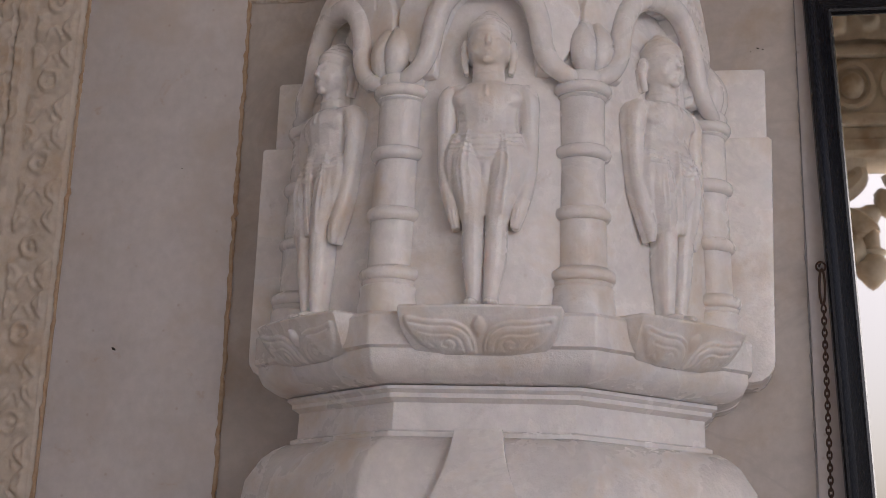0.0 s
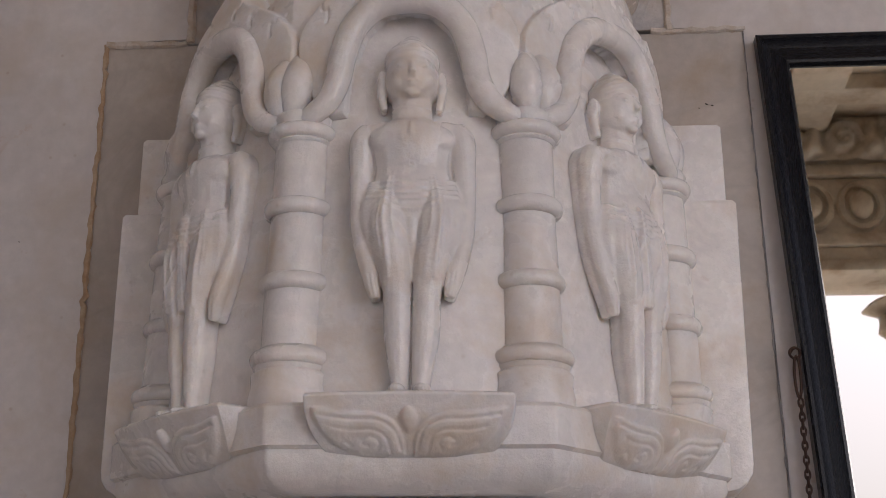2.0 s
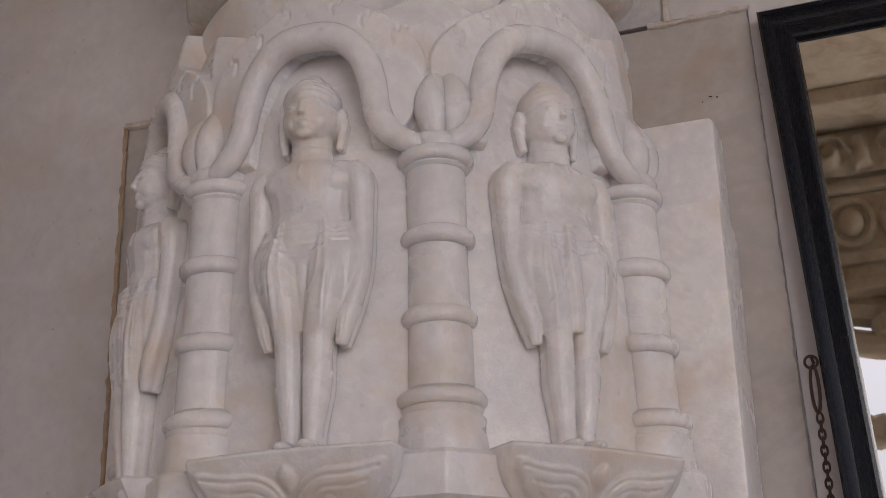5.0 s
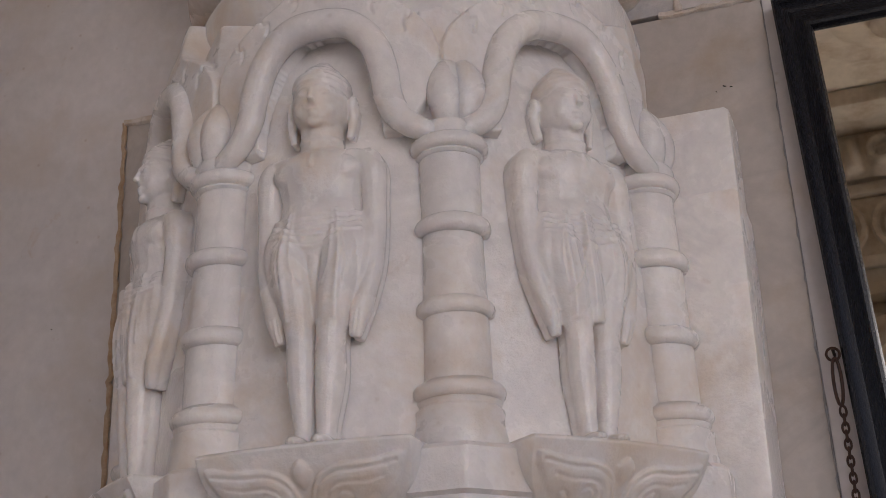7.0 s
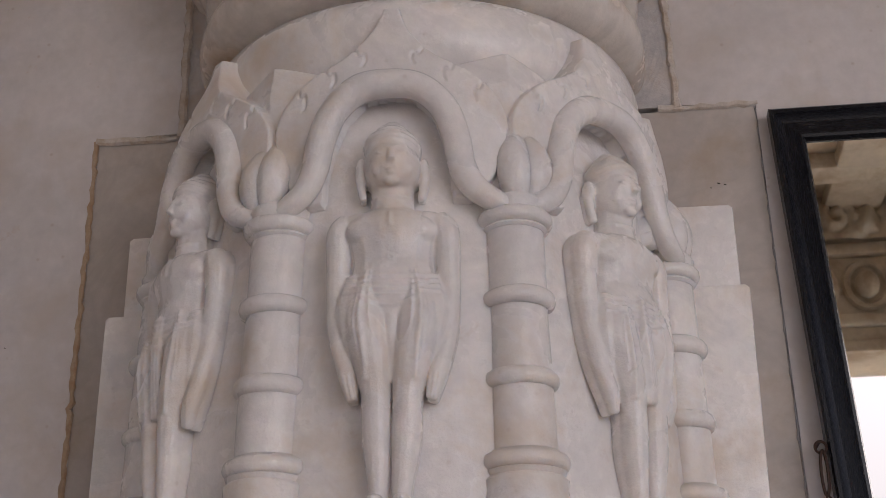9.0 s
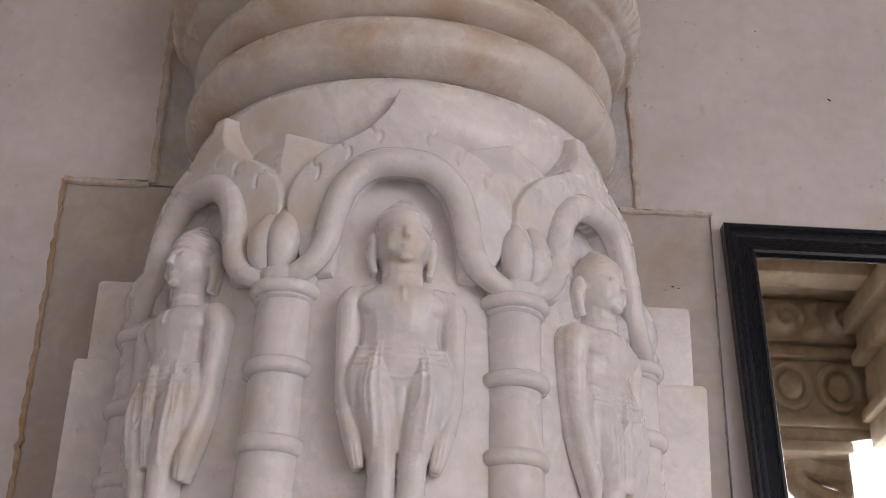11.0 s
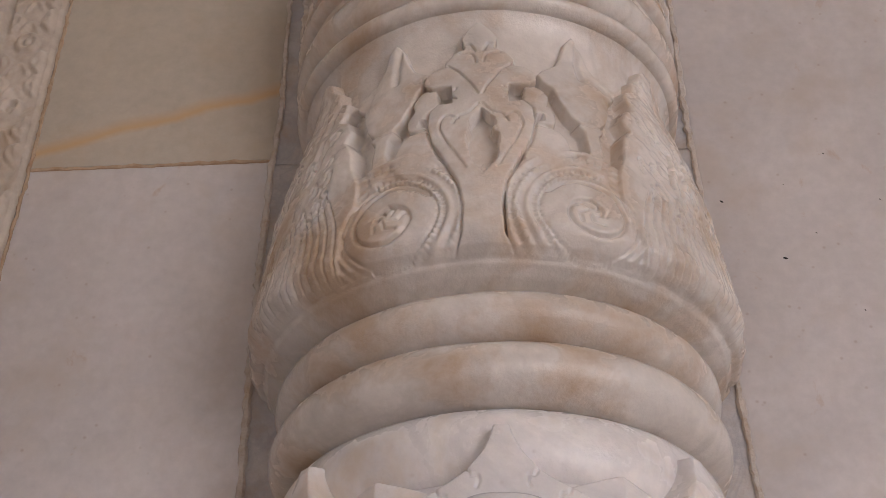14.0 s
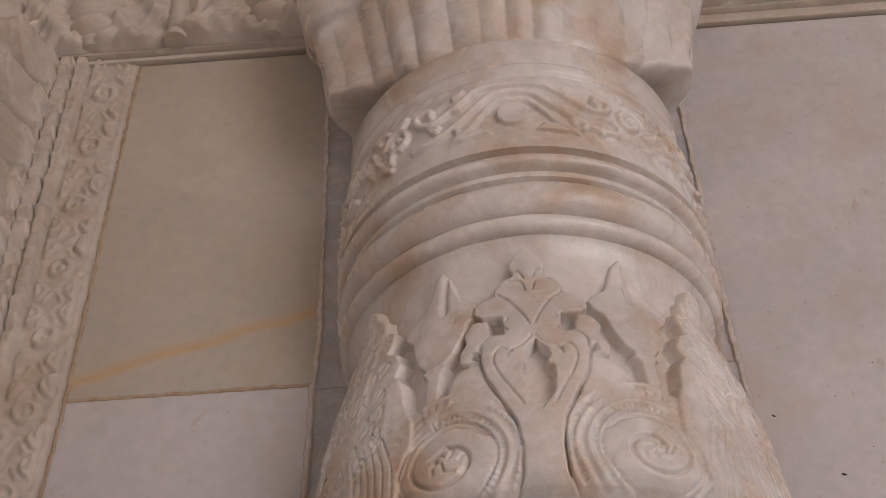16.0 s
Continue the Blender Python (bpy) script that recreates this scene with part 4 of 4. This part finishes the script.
def statue_mesh(sash, twist, look_aside):
    """An upright standing figure with hanging arms, as one plain carved form facing -y, feet at z 0, its back sunk in the stone."""
    bm = bmesh.new()

    def ball(c, r):
        bmesh.ops.create_icosphere(bm, subdivisions=3, radius=1, matrix=Matrix.Translation(c) @ Matrix.Diagonal((*r, 1)))

    def limb(pts, radii, squash=1.0, deep=(0.0,)):
        line = smooth_line([(*p, r) for p, r in zip(pts, radii)], 5)
        for d in deep:
            sweep(bm, [(p[0], p[1] + d, p[2]) for p in line], [float(p[3]) for p in line], 14, squash, lambda p: Vector((0, -1, 0)))

    back = (0.0, 0.010)
    lines = []
    for s in (-1, 1):
        # legs close together, tapering to narrow ankles
        limb([(s * 0.0100, 0.002, 0.004), (s * 0.0102, 0.000, 0.022), (s * 0.0130, -0.002, 0.060), (s * 0.0140, -0.005, 0.098), (s * 0.0182, -0.005, 0.128), (s * 0.0232, -0.002, 0.160), (s * 0.0240, 0.002, 0.190)],
             [0.0084, 0.0090, 0.0126, 0.0128, 0.0172, 0.0218, 0.0210], 1.05, back)
        ball((s * 0.0116, -0.010, 0.0045), (0.0088, 0.0160, 0.0055))
        # arms: straight down from round shoulders, forearms turning in to the thighs
        limb([(s * 0.0400, 0.004, 0.262), (s * 0.0486, 0.003, 0.250), (s * 0.0502, 0.004, 0.222), (s * 0.0500, 0.004, 0.190), (s * 0.0490, 0.002, 0.160), (s * 0.0440, -0.001, 0.132), (s * 0.0385, -0.003, 0.112), (s * 0.0345, -0.002, 0.094)],
             [0.0130, 0.0136, 0.0114, 0.0108, 0.0100, 0.0088, 0.0080, 0.0050], 1.0, back)
        # long ears
        ball((s * 0.0298, 0.006, 0.318), (0.0046, 0.0080, 0.0120))
        limb([(s * 0.0306, 0.006, 0.316), (s * 0.0292, 0.006, 0.300), (s * 0.0268, 0.005, 0.286)], [0.0050, 0.0044, 0.0038], 1.0, (0.0, 0.008))
        # cloth swelling over the hips beside the arms
        limb([(s * 0.0310, 0.000, 0.206), (s * 0.0365, -0.002, 0.178), (s * 0.0345, -0.002, 0.148), (s * 0.0290, 0.000, 0.116)], [0.0110, 0.0150, 0.0130, 0.0070], 0.95, (0.0, 0.012))
        lines += [([(s * 0.0215, 0.207), (s * 0.0250, 0.188), (s * 0.0275, 0.165), (s * 0.0240, 0.132), (s * 0.0215, 0.108)], 0.0022, 0.0017),
                  ([(s * 0.0180, 0.207), (s * 0.0195, 0.186), (s * 0.0180, 0.155), (s * 0.0100, 0.138)], 0.0012, 0.0008),
                  ([(s * 0.0290, 0.188), (s * 0.0330, 0.160), (s * 0.0300, 0.138)], 0.0011, 0.0007)]
        for q in range(3):
            lines.append(([(s * (0.0405 - 0.0045 * q), 0.114), (s * (0.0385 - 0.0042 * q), 0.103), (s * (0.0360 - 0.0035 * q), 0.094)], 0.0010, -0.0010))
        for q in range(4):
            lines.append(([(s * (0.0075 + 0.0036 * q), 0.000), (s * (0.0078 + 0.0032 * q), 0.006)], 0.0007, -0.0008))
        # brow and the lower lid
        lines += [([(s * 0.0030, 0.3265), (s * 0.0095, 0.3290), (s * 0.0170, 0.3265)], 0.0013, 0.0007),
                  ([(s * 0.0045, 0.3195), (s * 0.0100, 0.3180), (s * 0.0150, 0.3200)], 0.0009, -0.0006)]
    # stone left between the legs
    limb([(0, 0.012, 0.004), (0, 0.008, 0.090), (0, 0.006, 0.170)], [0.010, 0.014, 0.020], 0.8, (0.0, 0.010))
    # body: broad chest, narrow waist, full hips
    trunk = [(0, 0.006, 0.150), (0, 0.005, 0.168), (0, 0.004, 0.190), (0, 0.003, 0.206), (0, 0.003, 0.222), (0, 0.001, 0.240), (0, 0.001, 0.254), (0, 0.005, 0.269)]
    limb(trunk, [0.0260, 0.0390, 0.0430, 0.0400, 0.0370, 0.0405, 0.0430, 0.0280], 0.58, (0.0, 0.014))
    for s in (-1, 1):
        ball((s * 0.0190, -0.0070, 0.249), (0.0230, 0.0135, 0.0160))
        ball((s * 0.0270, 0.004, 0.262), (0.0250, 0.0160, 0.0100))
    ball((0, -0.0120, 0.208), (0.0240, 0.0085, 0.0170))
    lines += [([(0, 0.262), (0, 0.256), (0, 0.250)], 0.0026, 0.0018), ([(0.0028 * math.cos(0.9 * q), 0.2195 + 0.0028 * math.sin(0.9 * q)) for q in range(8)], 0.0010, 0.0009)]
    for q in range(4):                                            # folds of the belt
        z, w = 0.1840 + 0.0058 * q, 0.043 - 0.001 * q
        lines.append(([(-w, z + 0.004), (-0.022, z + 0.001), (0, z), (0.022, z + 0.001), (w, z + 0.004)], 0.0013, 0.0011))
    lines.append(([(-0.024, 0.1785), (0, 0.1745), (0.024, 0.1785)], 0.0022, 0.0016))
    # hanging fold between the legs
    limb([(0, -0.0130, 0.176), (0, -0.0120, 0.150), (0, -0.0060, 0.108)], [0.0070, 0.0054, 0.0046], 0.8, (0.0, 0.008))
    if sash:
        limb([(-0.0035, -0.0205, 0.205), (-0.0030, -0.0215, 0.178), (0.0000, -0.0185, 0.140), (0.0030, -0.0135, 0.106)], [0.0046, 0.0056, 0.0074, 0.0084], 0.62, (0.0, 0.006))
        limb([(0.0120, -0.0165, 0.176), (0.0125, -0.0160, 0.150), (0.0135, -0.0120, 0.110)], [0.0058, 0.0044, 0.0048], 0.8, (0.0, 0.006))
        lines += [([(-0.0060, 0.206), (-0.0055, 0.176), (-0.0025, 0.138), (-0.0010, 0.106)], 0.0013, 0.0012), ([(-0.0010, 0.206), (0.0000, 0.176), (0.0035, 0.138), (0.0070, 0.106)], 0.0011, -0.0008),
                  ([(-0.0060, 0.172), (-0.0150, 0.145), (-0.0280, 0.128)], 0.0012, 0.0010)]
    # neck with a collar fold, head
    limb([(0, 0.006, 0.262), (0, 0.006, 0.282), (0, 0.005, 0.300)], [0.0225, 0.0205, 0.0200], 0.95, (0.0, 0.010))
    lines.append(([(-0.020, 0.2830), (0, 0.2815), (0.020, 0.2830)], 0.0014, 0.0013))
    ball((0, 0.000, 0.3175), (0.0262, 0.0262, 0.0285))
    ball((0, -0.004, 0.3035), (0.0190, 0.0195, 0.0145))
    ball((0, 0.012, 0.318), (0.0285, 0.0240, 0.0300))
    # cap of rolled hair, peaked
    ball((0, 0.004, 0.3365), (0.0278, 0.0268, 0.0195))
    ball((0, 0.005, 0.350), (0.0185, 0.0185, 0.0120))
    ball((0, 0.006, 0.360), (0.0100, 0.0100, 0.0075))
    for q in range(5):
        z, w = 0.3345 + 0.0056 * q, (0.0280, 0.0265, 0.0235, 0.0190, 0.0130)[q]
        lines.append(([(-w, z - 0.004), (-0.5 * w, z + 0.001), (0, z + 0.002), (0.5 * w, z + 0.001), (w, z - 0.004)], 0.0012, 0.0010))
    # face
    limb([(0, -0.0235, 0.327), (0, -0.0268, 0.3165), (0, -0.0285, 0.3115)], [0.0024, 0.0032, 0.0038])
    ball((0, -0.0235, 0.3045), (0.0054, 0.0024, 0.0016))
    ball((0, -0.0228, 0.3010), (0.0044, 0.0026, 0.0018))
    ball((0, -0.0190, 0.2945), (0.0075, 0.0050, 0.0045))
    for s in (-1, 1):
        ball((s * 0.0098, -0.0222, 0.3210), (0.0056, 0.0026, 0.0028))
        ball((s * 0.0110, -0.0150, 0.3090), (0.0090, 0.0066, 0.0100))
    me = bpy.data.meshes.new("statue_rough")
    bm.to_mesh(me)
    bm.free()
    ob = new("statue_rough", me)
    rm = ob.modifiers.new("remesh", 'REMESH')
    rm.mode, rm.voxel_size, rm.use_smooth_shade = 'VOXEL', 0.0011, True
    sm = ob.modifiers.new("smooth", 'SMOOTH')
    sm.factor, sm.iterations = 0.5, 12
    done = bpy.data.meshes.new_from_object(ob.evaluated_get(bpy.context.evaluated_depsgraph_get()))
    bpy.data.objects.remove(ob)
    bpy.data.meshes.remove(me)
    engrave(done, lines)
    for v in done.vertices:
        x, y, z = v.co
        x += twist * 0.006 * math.sin(z * 14)
        a = radians(look_aside) * min(1.0, max(0.0, (z - 0.272) / 0.014))
        v.co = (x * math.cos(a) - y * math.sin(a), x * math.sin(a) + y * math.cos(a), z)
    return done


for deg, sash, twist, turn, aside, lab in ((FIGS[0] - 1.0, True, -0.2, 5, -3, "white marble relief figure standing under a wavy arch"),
                                    (FIGS[1] - 0.2, False, 0.25, 0, 4, "white marble relief figure standing straight with arms at its sides"),
                                    (FIGS[2] - 0.5, True, 0.1, -1, -2, "white marble relief figure wearing a long sash and beaded cap")):
    ob = link_mesh("relief_statue", statue_mesh(sash, twist, aside), WHITE)
    weather(ob.data, 0.0006)
    p = at_angle(deg, 0.301, 1.6262)
    ob.matrix_world = Matrix.Translation(p) @ Matrix.Rotation(radians(deg + turn), 4, 'Z') @ Matrix.Rotation(radians(-3.0), 4, 'X') @ Matrix.Diagonal((0.97, 1.0, 1.0, 1))
    tagged(ob, lab, "statue", "figures round the column")

# ---- the mirror on the wall ----
mir = holder("wall_mirror", (0.75, 0.0, 1.2), "large mirror in a black wooden frame, hung on the wall", "mirror")


def mx(x, z):
    """The old frame hangs a little askew."""
    return x + 0.052 * (2.136 - z)


def rail(a, b, ia, ib, name="frame_rail"):
    """One moulded rail from outer corner a to b, its inner corners ia and ib."""
    prof = [(0.0, 0.0), (0.0, 0.018), (0.06, 0.021), (0.16, 0.021), (0.22, 0.0185), (0.42, 0.015), (0.72, 0.0165), (0.84, 0.019), (0.93, 0.018), (1.0, 0.012), (1.0, 0.0)]
    bm = bmesh.new()
    rows = []
    for o, i in ((a, ia), (b, ib)):
        rows.append([bm.verts.new((mx(o[0] + (i[0] - o[0]) * s, o[1] + (i[1] - o[1]) * s), -0.002 - h - 0.02 * (2.136 - o[1]), o[1] + (i[1] - o[1]) * s)) for s, h in prof])
    n = len(prof)
    for k in range(n):
        bm.faces.new((rows[0][k], rows[0][(k + 1) % n], rows[1][(k + 1) % n], rows[1][k]))
    bm.faces.new(rows[0][::-1])
    bm.faces.new(rows[1])
    return under(part(name, bm, BLACK, None, sharp=25), mir)


X0, X1, Z0, Z1, FW = 0.4075, 1.20, 1.15, 2.136, 0.037
o = [(X0, Z1), (X1, Z1), (X1, Z0), (X0, Z0)]
i = [(X0 + FW, Z1 - FW - 0.004), (X1 - FW, Z1 - FW - 0.004), (X1 - FW, Z0 + FW), (X0 + FW, Z0 + FW)]
for k in range(4):
    rail(o[k], o[(k + 1) % 4], i[k], i[(k + 1) % 4])
bm = bmesh.new()
g = [(X0 + FW * 0.7, Z1 - FW * 0.7), (X1 - FW * 0.7, Z1 - FW * 0.7), (X1 - FW * 0.7, Z0 + FW * 0.7), (X0 + FW * 0.7, Z0 + FW * 0.7)]
fr = [bm.verts.new((mx(x, z), -0.0115 - 0.02 * (2.136 - z), z)) for x, z in g]
bk = [bm.verts.new((mx(x, z), -0.0055 - 0.02 * (2.136 - z), z)) for x, z in g]
bm.faces.new(fr)
bm.faces.new(bk[::-1])
for k in range(4):
    bm.faces.new((fr[k], fr[(k + 1) % 4], bk[(k + 1) % 4], bk[k]))
under(part("mirror_glass", bm, MIRROR, None, "silvered glass reflecting the pavilion", smooth=False), mir)
bm = bmesh.new()
vs = [bm.verts.new((mx(x, z), y, z)) for x, z in ((X0 + 0.006, Z1 - 0.05), (X1 - 0.006, Z1 - 0.05), (X1 - 0.006, Z0 + 0.004), (X0 + 0.006, Z0 + 0.004)) for y in (0.0, -0.0025 - 0.02 * (2.136 - z))]
for k in range(4):
    a, b, c, d = vs[2 * k], vs[2 * k + 1], vs[(2 * k + 3) % 8], vs[(2 * k + 2) % 8]
    bm.faces.new((a, b, c, d))
under(part("backing", bm, WORN, None, "worn brown wooden backing"), mir)

# hook and chain beside the frame
chain = holder("iron_chain", (0.421, -0.03, 1.735), "rusty iron chain hanging from a ring beside the mirror", "chain")


def link(c, rx, rz, w, turn, name="chain_link"):
    bm = bmesh.new()
    P = []
    for k in range(17):
        t = 2 * math.pi * k / 16
        x, z = rx * math.cos(t), rz * math.sin(t)
        P.append(Vector(c) + Vector((x * math.cos(turn), x * math.sin(turn), z)))
    sweep(bm, P, w, 6, 1.0, lambda p: (p - Vector(c)).normalized() if (p - Vector(c)).length > 1e-6 else Vector((1, 0, 0)))
    return under(part(name, bm, IRON), chain)


link((0.4205, -0.030, 1.7400), 0.0062, 0.0062, 0.0014, 0.2, "ring")
link((0.4215, -0.031, 1.7130), 0.0042, 0.0235, 0.0016, 0.5, "long_link")
bm = bmesh.new()
sweep(bm, [(0.4205, 0.0, 1.747), (0.4205, -0.02, 1.747), (0.4205, -0.031, 1.7455)], 0.0016, 6, 1.0, lambda p: Vector((0, 0, 1)))
under(part("nail", bm, IRON), chain)
zz = 1.684
k = 0
while zz > 1.28:
    link((0.4225 + 0.010 * (1.69 - zz), -0.031, zz), 0.0030, 0.0054, 0.0012, 0.35 + (1.2 if k % 2 else 0))
    zz -= 0.0078
    k += 1

# ---- specks on the stone ----
rs = random.Random(9)
for x, z, s, y in ((-0.562, 1.632, 0.004, 0.0), (0.347, 2.057, 0.0016, 0.002), (0.354, 2.055, 0.0014, 0.002), (0.338, 2.052, 0.0011, 0.002), (0.316, 2.606, 0.0026, 0.0), (0.385, 2.512, 0.0034, 0.0), (0.43, 2.55, 0.0012, 0.0),
                   (0.47, 2.43, 0.0014, 0.0), (0.40, 2.63, 0.0012, 0.0), (0.56, 2.33, 0.0024, 0.0), (0.46, 2.68, 0.0013, 0.0), (0.52, 2.60, 0.0012, 0.0), (-0.48, 1.9, 0.0012, 0.0)):
    bm = bmesh.new()
    bmesh.ops.create_icosphere(bm, subdivisions=1, radius=1, matrix=Matrix.Translation((x, y, z)) @ Matrix.Rotation(rs.uniform(0.3, 0.9), 4, 'Y') @ Matrix.Diagonal((s * rs.uniform(0.9, 1.5), 0.0012, s * 0.5, 1)))
    tagged(part("dirt_speck", bm, SPECK), "dark speck of dirt stuck on the marble wall", "dirt")

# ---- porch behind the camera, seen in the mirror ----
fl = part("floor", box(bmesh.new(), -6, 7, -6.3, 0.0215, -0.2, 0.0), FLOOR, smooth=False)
tagged(fl, "polished dark marble porch floor, out of view", "floor", kind="structure")
gr = part("ground", box(bmesh.new(), -60, 60, -90, -6.301, -0.9, -0.35), GROUND, smooth=False)
tagged(gr, "sunlit stone courtyard ground", "ground", kind="structure")
# unseen end wall, added so that no light enters from the left
for x0, nm in ((-6.2, "west_light_block"),):
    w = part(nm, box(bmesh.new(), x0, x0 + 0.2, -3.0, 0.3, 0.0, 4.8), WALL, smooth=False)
    tagged(w, "unseen plain marble end wall added to shut out light from the west", "wall", kind="structure")
bm = box(bmesh.new(), -6.2, 7.2, -6.6, 0.3, 4.85, 5.1)
for k in range(7):
    box(bm, -6.1 + 1.9 * k, -5.78 + 1.9 * k, -6.0, 0.29, 4.755, 4.851, 0.02)
for k in range(4):
    box(bm, -6.1, 7.1, -5.4 + 1.6 * k, -5.2 + 1.6 * k, 4.752, 4.852, 0.02)
for kx in range(6):
    for ky in range(3):
        lathe(bm, [(0.0, -0.16), (0.10, -0.14), (0.16, -0.09), (0.13, -0.07), (0.28, -0.055), (0.34, -0.03), (0.30, -0.02), (0.48, -0.012), (0.52, 0.001)], 20, (-4.98 + 1.9 * kx, -4.5 + 1.6 * ky, 4.85))
ce = part("ceiling", bm, FAR)
tagged(ce, "coffered carved marble porch ceiling", "ceiling", kind="structure")


def pavilion_column(x):
    e = holder("pavilion_column", (x, -6.0, 0.0), "carved sandy marble porch column with scrolled brackets", "column", "porch columns")

    def p(name, bm, parent=None):
        ob = part(name, bm, FAR)
        ob.parent = e
        return ob

    p("shaft", lathe(bmesh.new(), [(0.24, 0), (0.24, 0.4), (0.19, 0.45), (0.18, 1.4), (0.21, 1.45), (0.17, 1.5), (0.165, 3.1), (0.2, 3.14), (0.2, 3.2), (0.165, 3.24), (0.165, 3.42), (0.21, 3.46), (0.22, 3.52), (0.19, 3.54)], 20, (0, 0, 0)))
    p("capital", lathe(bmesh.new(), [(0.18, 3.54), (0.23, 3.58), (0.27, 3.66), (0.24, 3.68), (0.30, 3.72), (0.31, 3.8), (0.2, 3.81)], 20, (0, 0, 0)))
    for q in range(4):
        bm = bmesh.new()
        a = math.pi / 2 * q
        P = smooth_line([(0.12, 0, 3.68), (0.30, 0, 3.69), (0.47, 0, 3.75), (0.56, 0, 3.84), (0.50, 0, 3.91), (0.42, 0, 3.87), (0.44, 0, 3.82)], 5)
        P = [Vector((v[0] * math.cos(a), v[0] * math.sin(a), v[2])) for v in P]
        side = Vector((-math.sin(a), math.cos(a), 0))
        sweep(bm, P, [0.085 - 0.05 * k / len(P) for k in range(len(P))], 10, 1.3, lambda v, sd=side: sd)
        P2 = smooth_line([(0.05, 0, 3.83), (0.40, 0, 3.9), (0.60, 0, 3.95)], 5)
        P2 = [Vector((v[0] * math.cos(a), v[0] * math.sin(a), v[2])) for v in P2]
        sweep(bm, P2, [0.10, 0.10, 0.095, 0.095, 0.09, 0.09, 0.085, 0.085, 0.08, 0.08, 0.06][:len(P2)], 8, 1.2, lambda v, sd=side: sd)
        p("bracket", bm)
        # lower strut, a lumpy scrolled beast-like shape under each bracket
        bm = bmesh.new()
        P3 = smooth_line([(0.14, 0, 3.10), (0.34, 0, 3.20), (0.50, 0, 3.38), (0.58, 0, 3.58), (0.74, 0, 3.70), (0.80, 0, 3.82)], 6)
        P3 = [Vector((v[0] * math.cos(a), v[0] * math.sin(a), v[2])) for v in P3]
        sweep(bm, P3, [0.075 + 0.032 * math.sin(k * 1.15) + 0.012 * math.sin(k * 2.9) for k in range(len(P3))], 10, 1.1, lambda v, sd=side: sd)
        p("strut", bm)
        bm = bmesh.new()
        lathe(bm, [(0.0, -0.17), (0.03, -0.15), (0.09, -0.08), (0.10, -0.02), (0.06, 0.03), (0.09, 0.05), (0.05, 0.08), (0.04, 0.22)], 14, (0.62 * math.cos(a), 0.62 * math.sin(a), 3.34))
        p("pendant_knob", bm)
    return e


first = pavilion_column(2.86)
for x in (-6.18, -3.92, -1.66, 0.60, 5.12):
    copy_thing(first, pose(x, -6.0, 0))
bm = bmesh.new()
for z0, z1, d in ((3.93, 3.999, 0.22), (4.0, 4.08, 0.20), (4.081, 4.15, 0.23), (4.151, 4.50, 0.19), (4.501, 4.57, 0.24), (4.571, 4.68, 0.21), (4.681, 4.85, 0.27)):
    box(bm, -6.2, 7.2, -6.0 - d, -6.0 + d, z0, z1, 0.012)
bmx = part("architrave", bm, FAR)
tagged(bmx, "moulded marble architrave over the porch columns", "beam", kind="structure")
for k in range(46):
    x = -6.0 + 0.285 * k
    bm = bmesh.new()
    bmesh.ops.create_icosphere(bm, subdivisions=2, radius=1, matrix=Matrix.Translation((x, -5.795, 4.325)) @ Matrix.Diagonal((0.07, 0.05, 0.085, 1)))
    sweep(bm, [(x + 0.115 * math.cos(t), -5.80, 4.325 + 0.135 * math.sin(t)) for t in [6.283 * q / 14 for q in range(15)]], 0.024, 6)
    part("rosette", bm, FAR, bmx)
CX, CZ = np.meshgrid(np.arange(-1.6, 5.2, 0.016), np.arange(4.575, 4.846, 0.016))
CH = np.zeros(CX.shape)
for k in range(20):
    x = -1.5 + 0.34 * k
    CH = cord(CH, CX, CZ, [(x + (0.10 - 0.007 * q) * math.cos(0.7 * q), 4.71 + (0.10 - 0.007 * q) * math.sin(0.7 * q)) for q in range(13)], 0.028, 0.06)
    CH = plate(CH, CX, CZ, [(x + 0.12, 4.60), (x + 0.22, 4.62), (x + 0.20, 4.82), (x + 0.14, 4.80)], 0.05, 0.03)
CH += 0.012 + wobble(CX, CZ, 40, 0.010, 31)
link_mesh("carved_frieze_band", sheet_mesh("carved_frieze_band", CX, -5.735 + CH, CZ), FAR, bmx, "band of carved scrolling leaves")
for x in (2.86,):
    bm = bmesh.new()
    for z0, z1, d in ((3.93, 4.08, 0.20), (4.081, 4.15, 0.24), (4.151, 4.42, 0.19), (4.421, 4.50, 0.26), (4.501, 4.62, 0.22), (4.621, 4.75, 0.29)):
        box(bm, x - d, x + d, -5.70, 0.015, z0, z1, 0.012)
    tagged(part("cross_beam", bm, FAR), "moulded marble beam spanning the porch", "beam", kind="structure")
eave = part("eave", box(bmesh.new(), -6.4, 7.4, -7.3, -6.28, 4.8, 4.9, 0.01), FAR)
tagged(eave, "projecting stone eave", "eave", kind="structure")
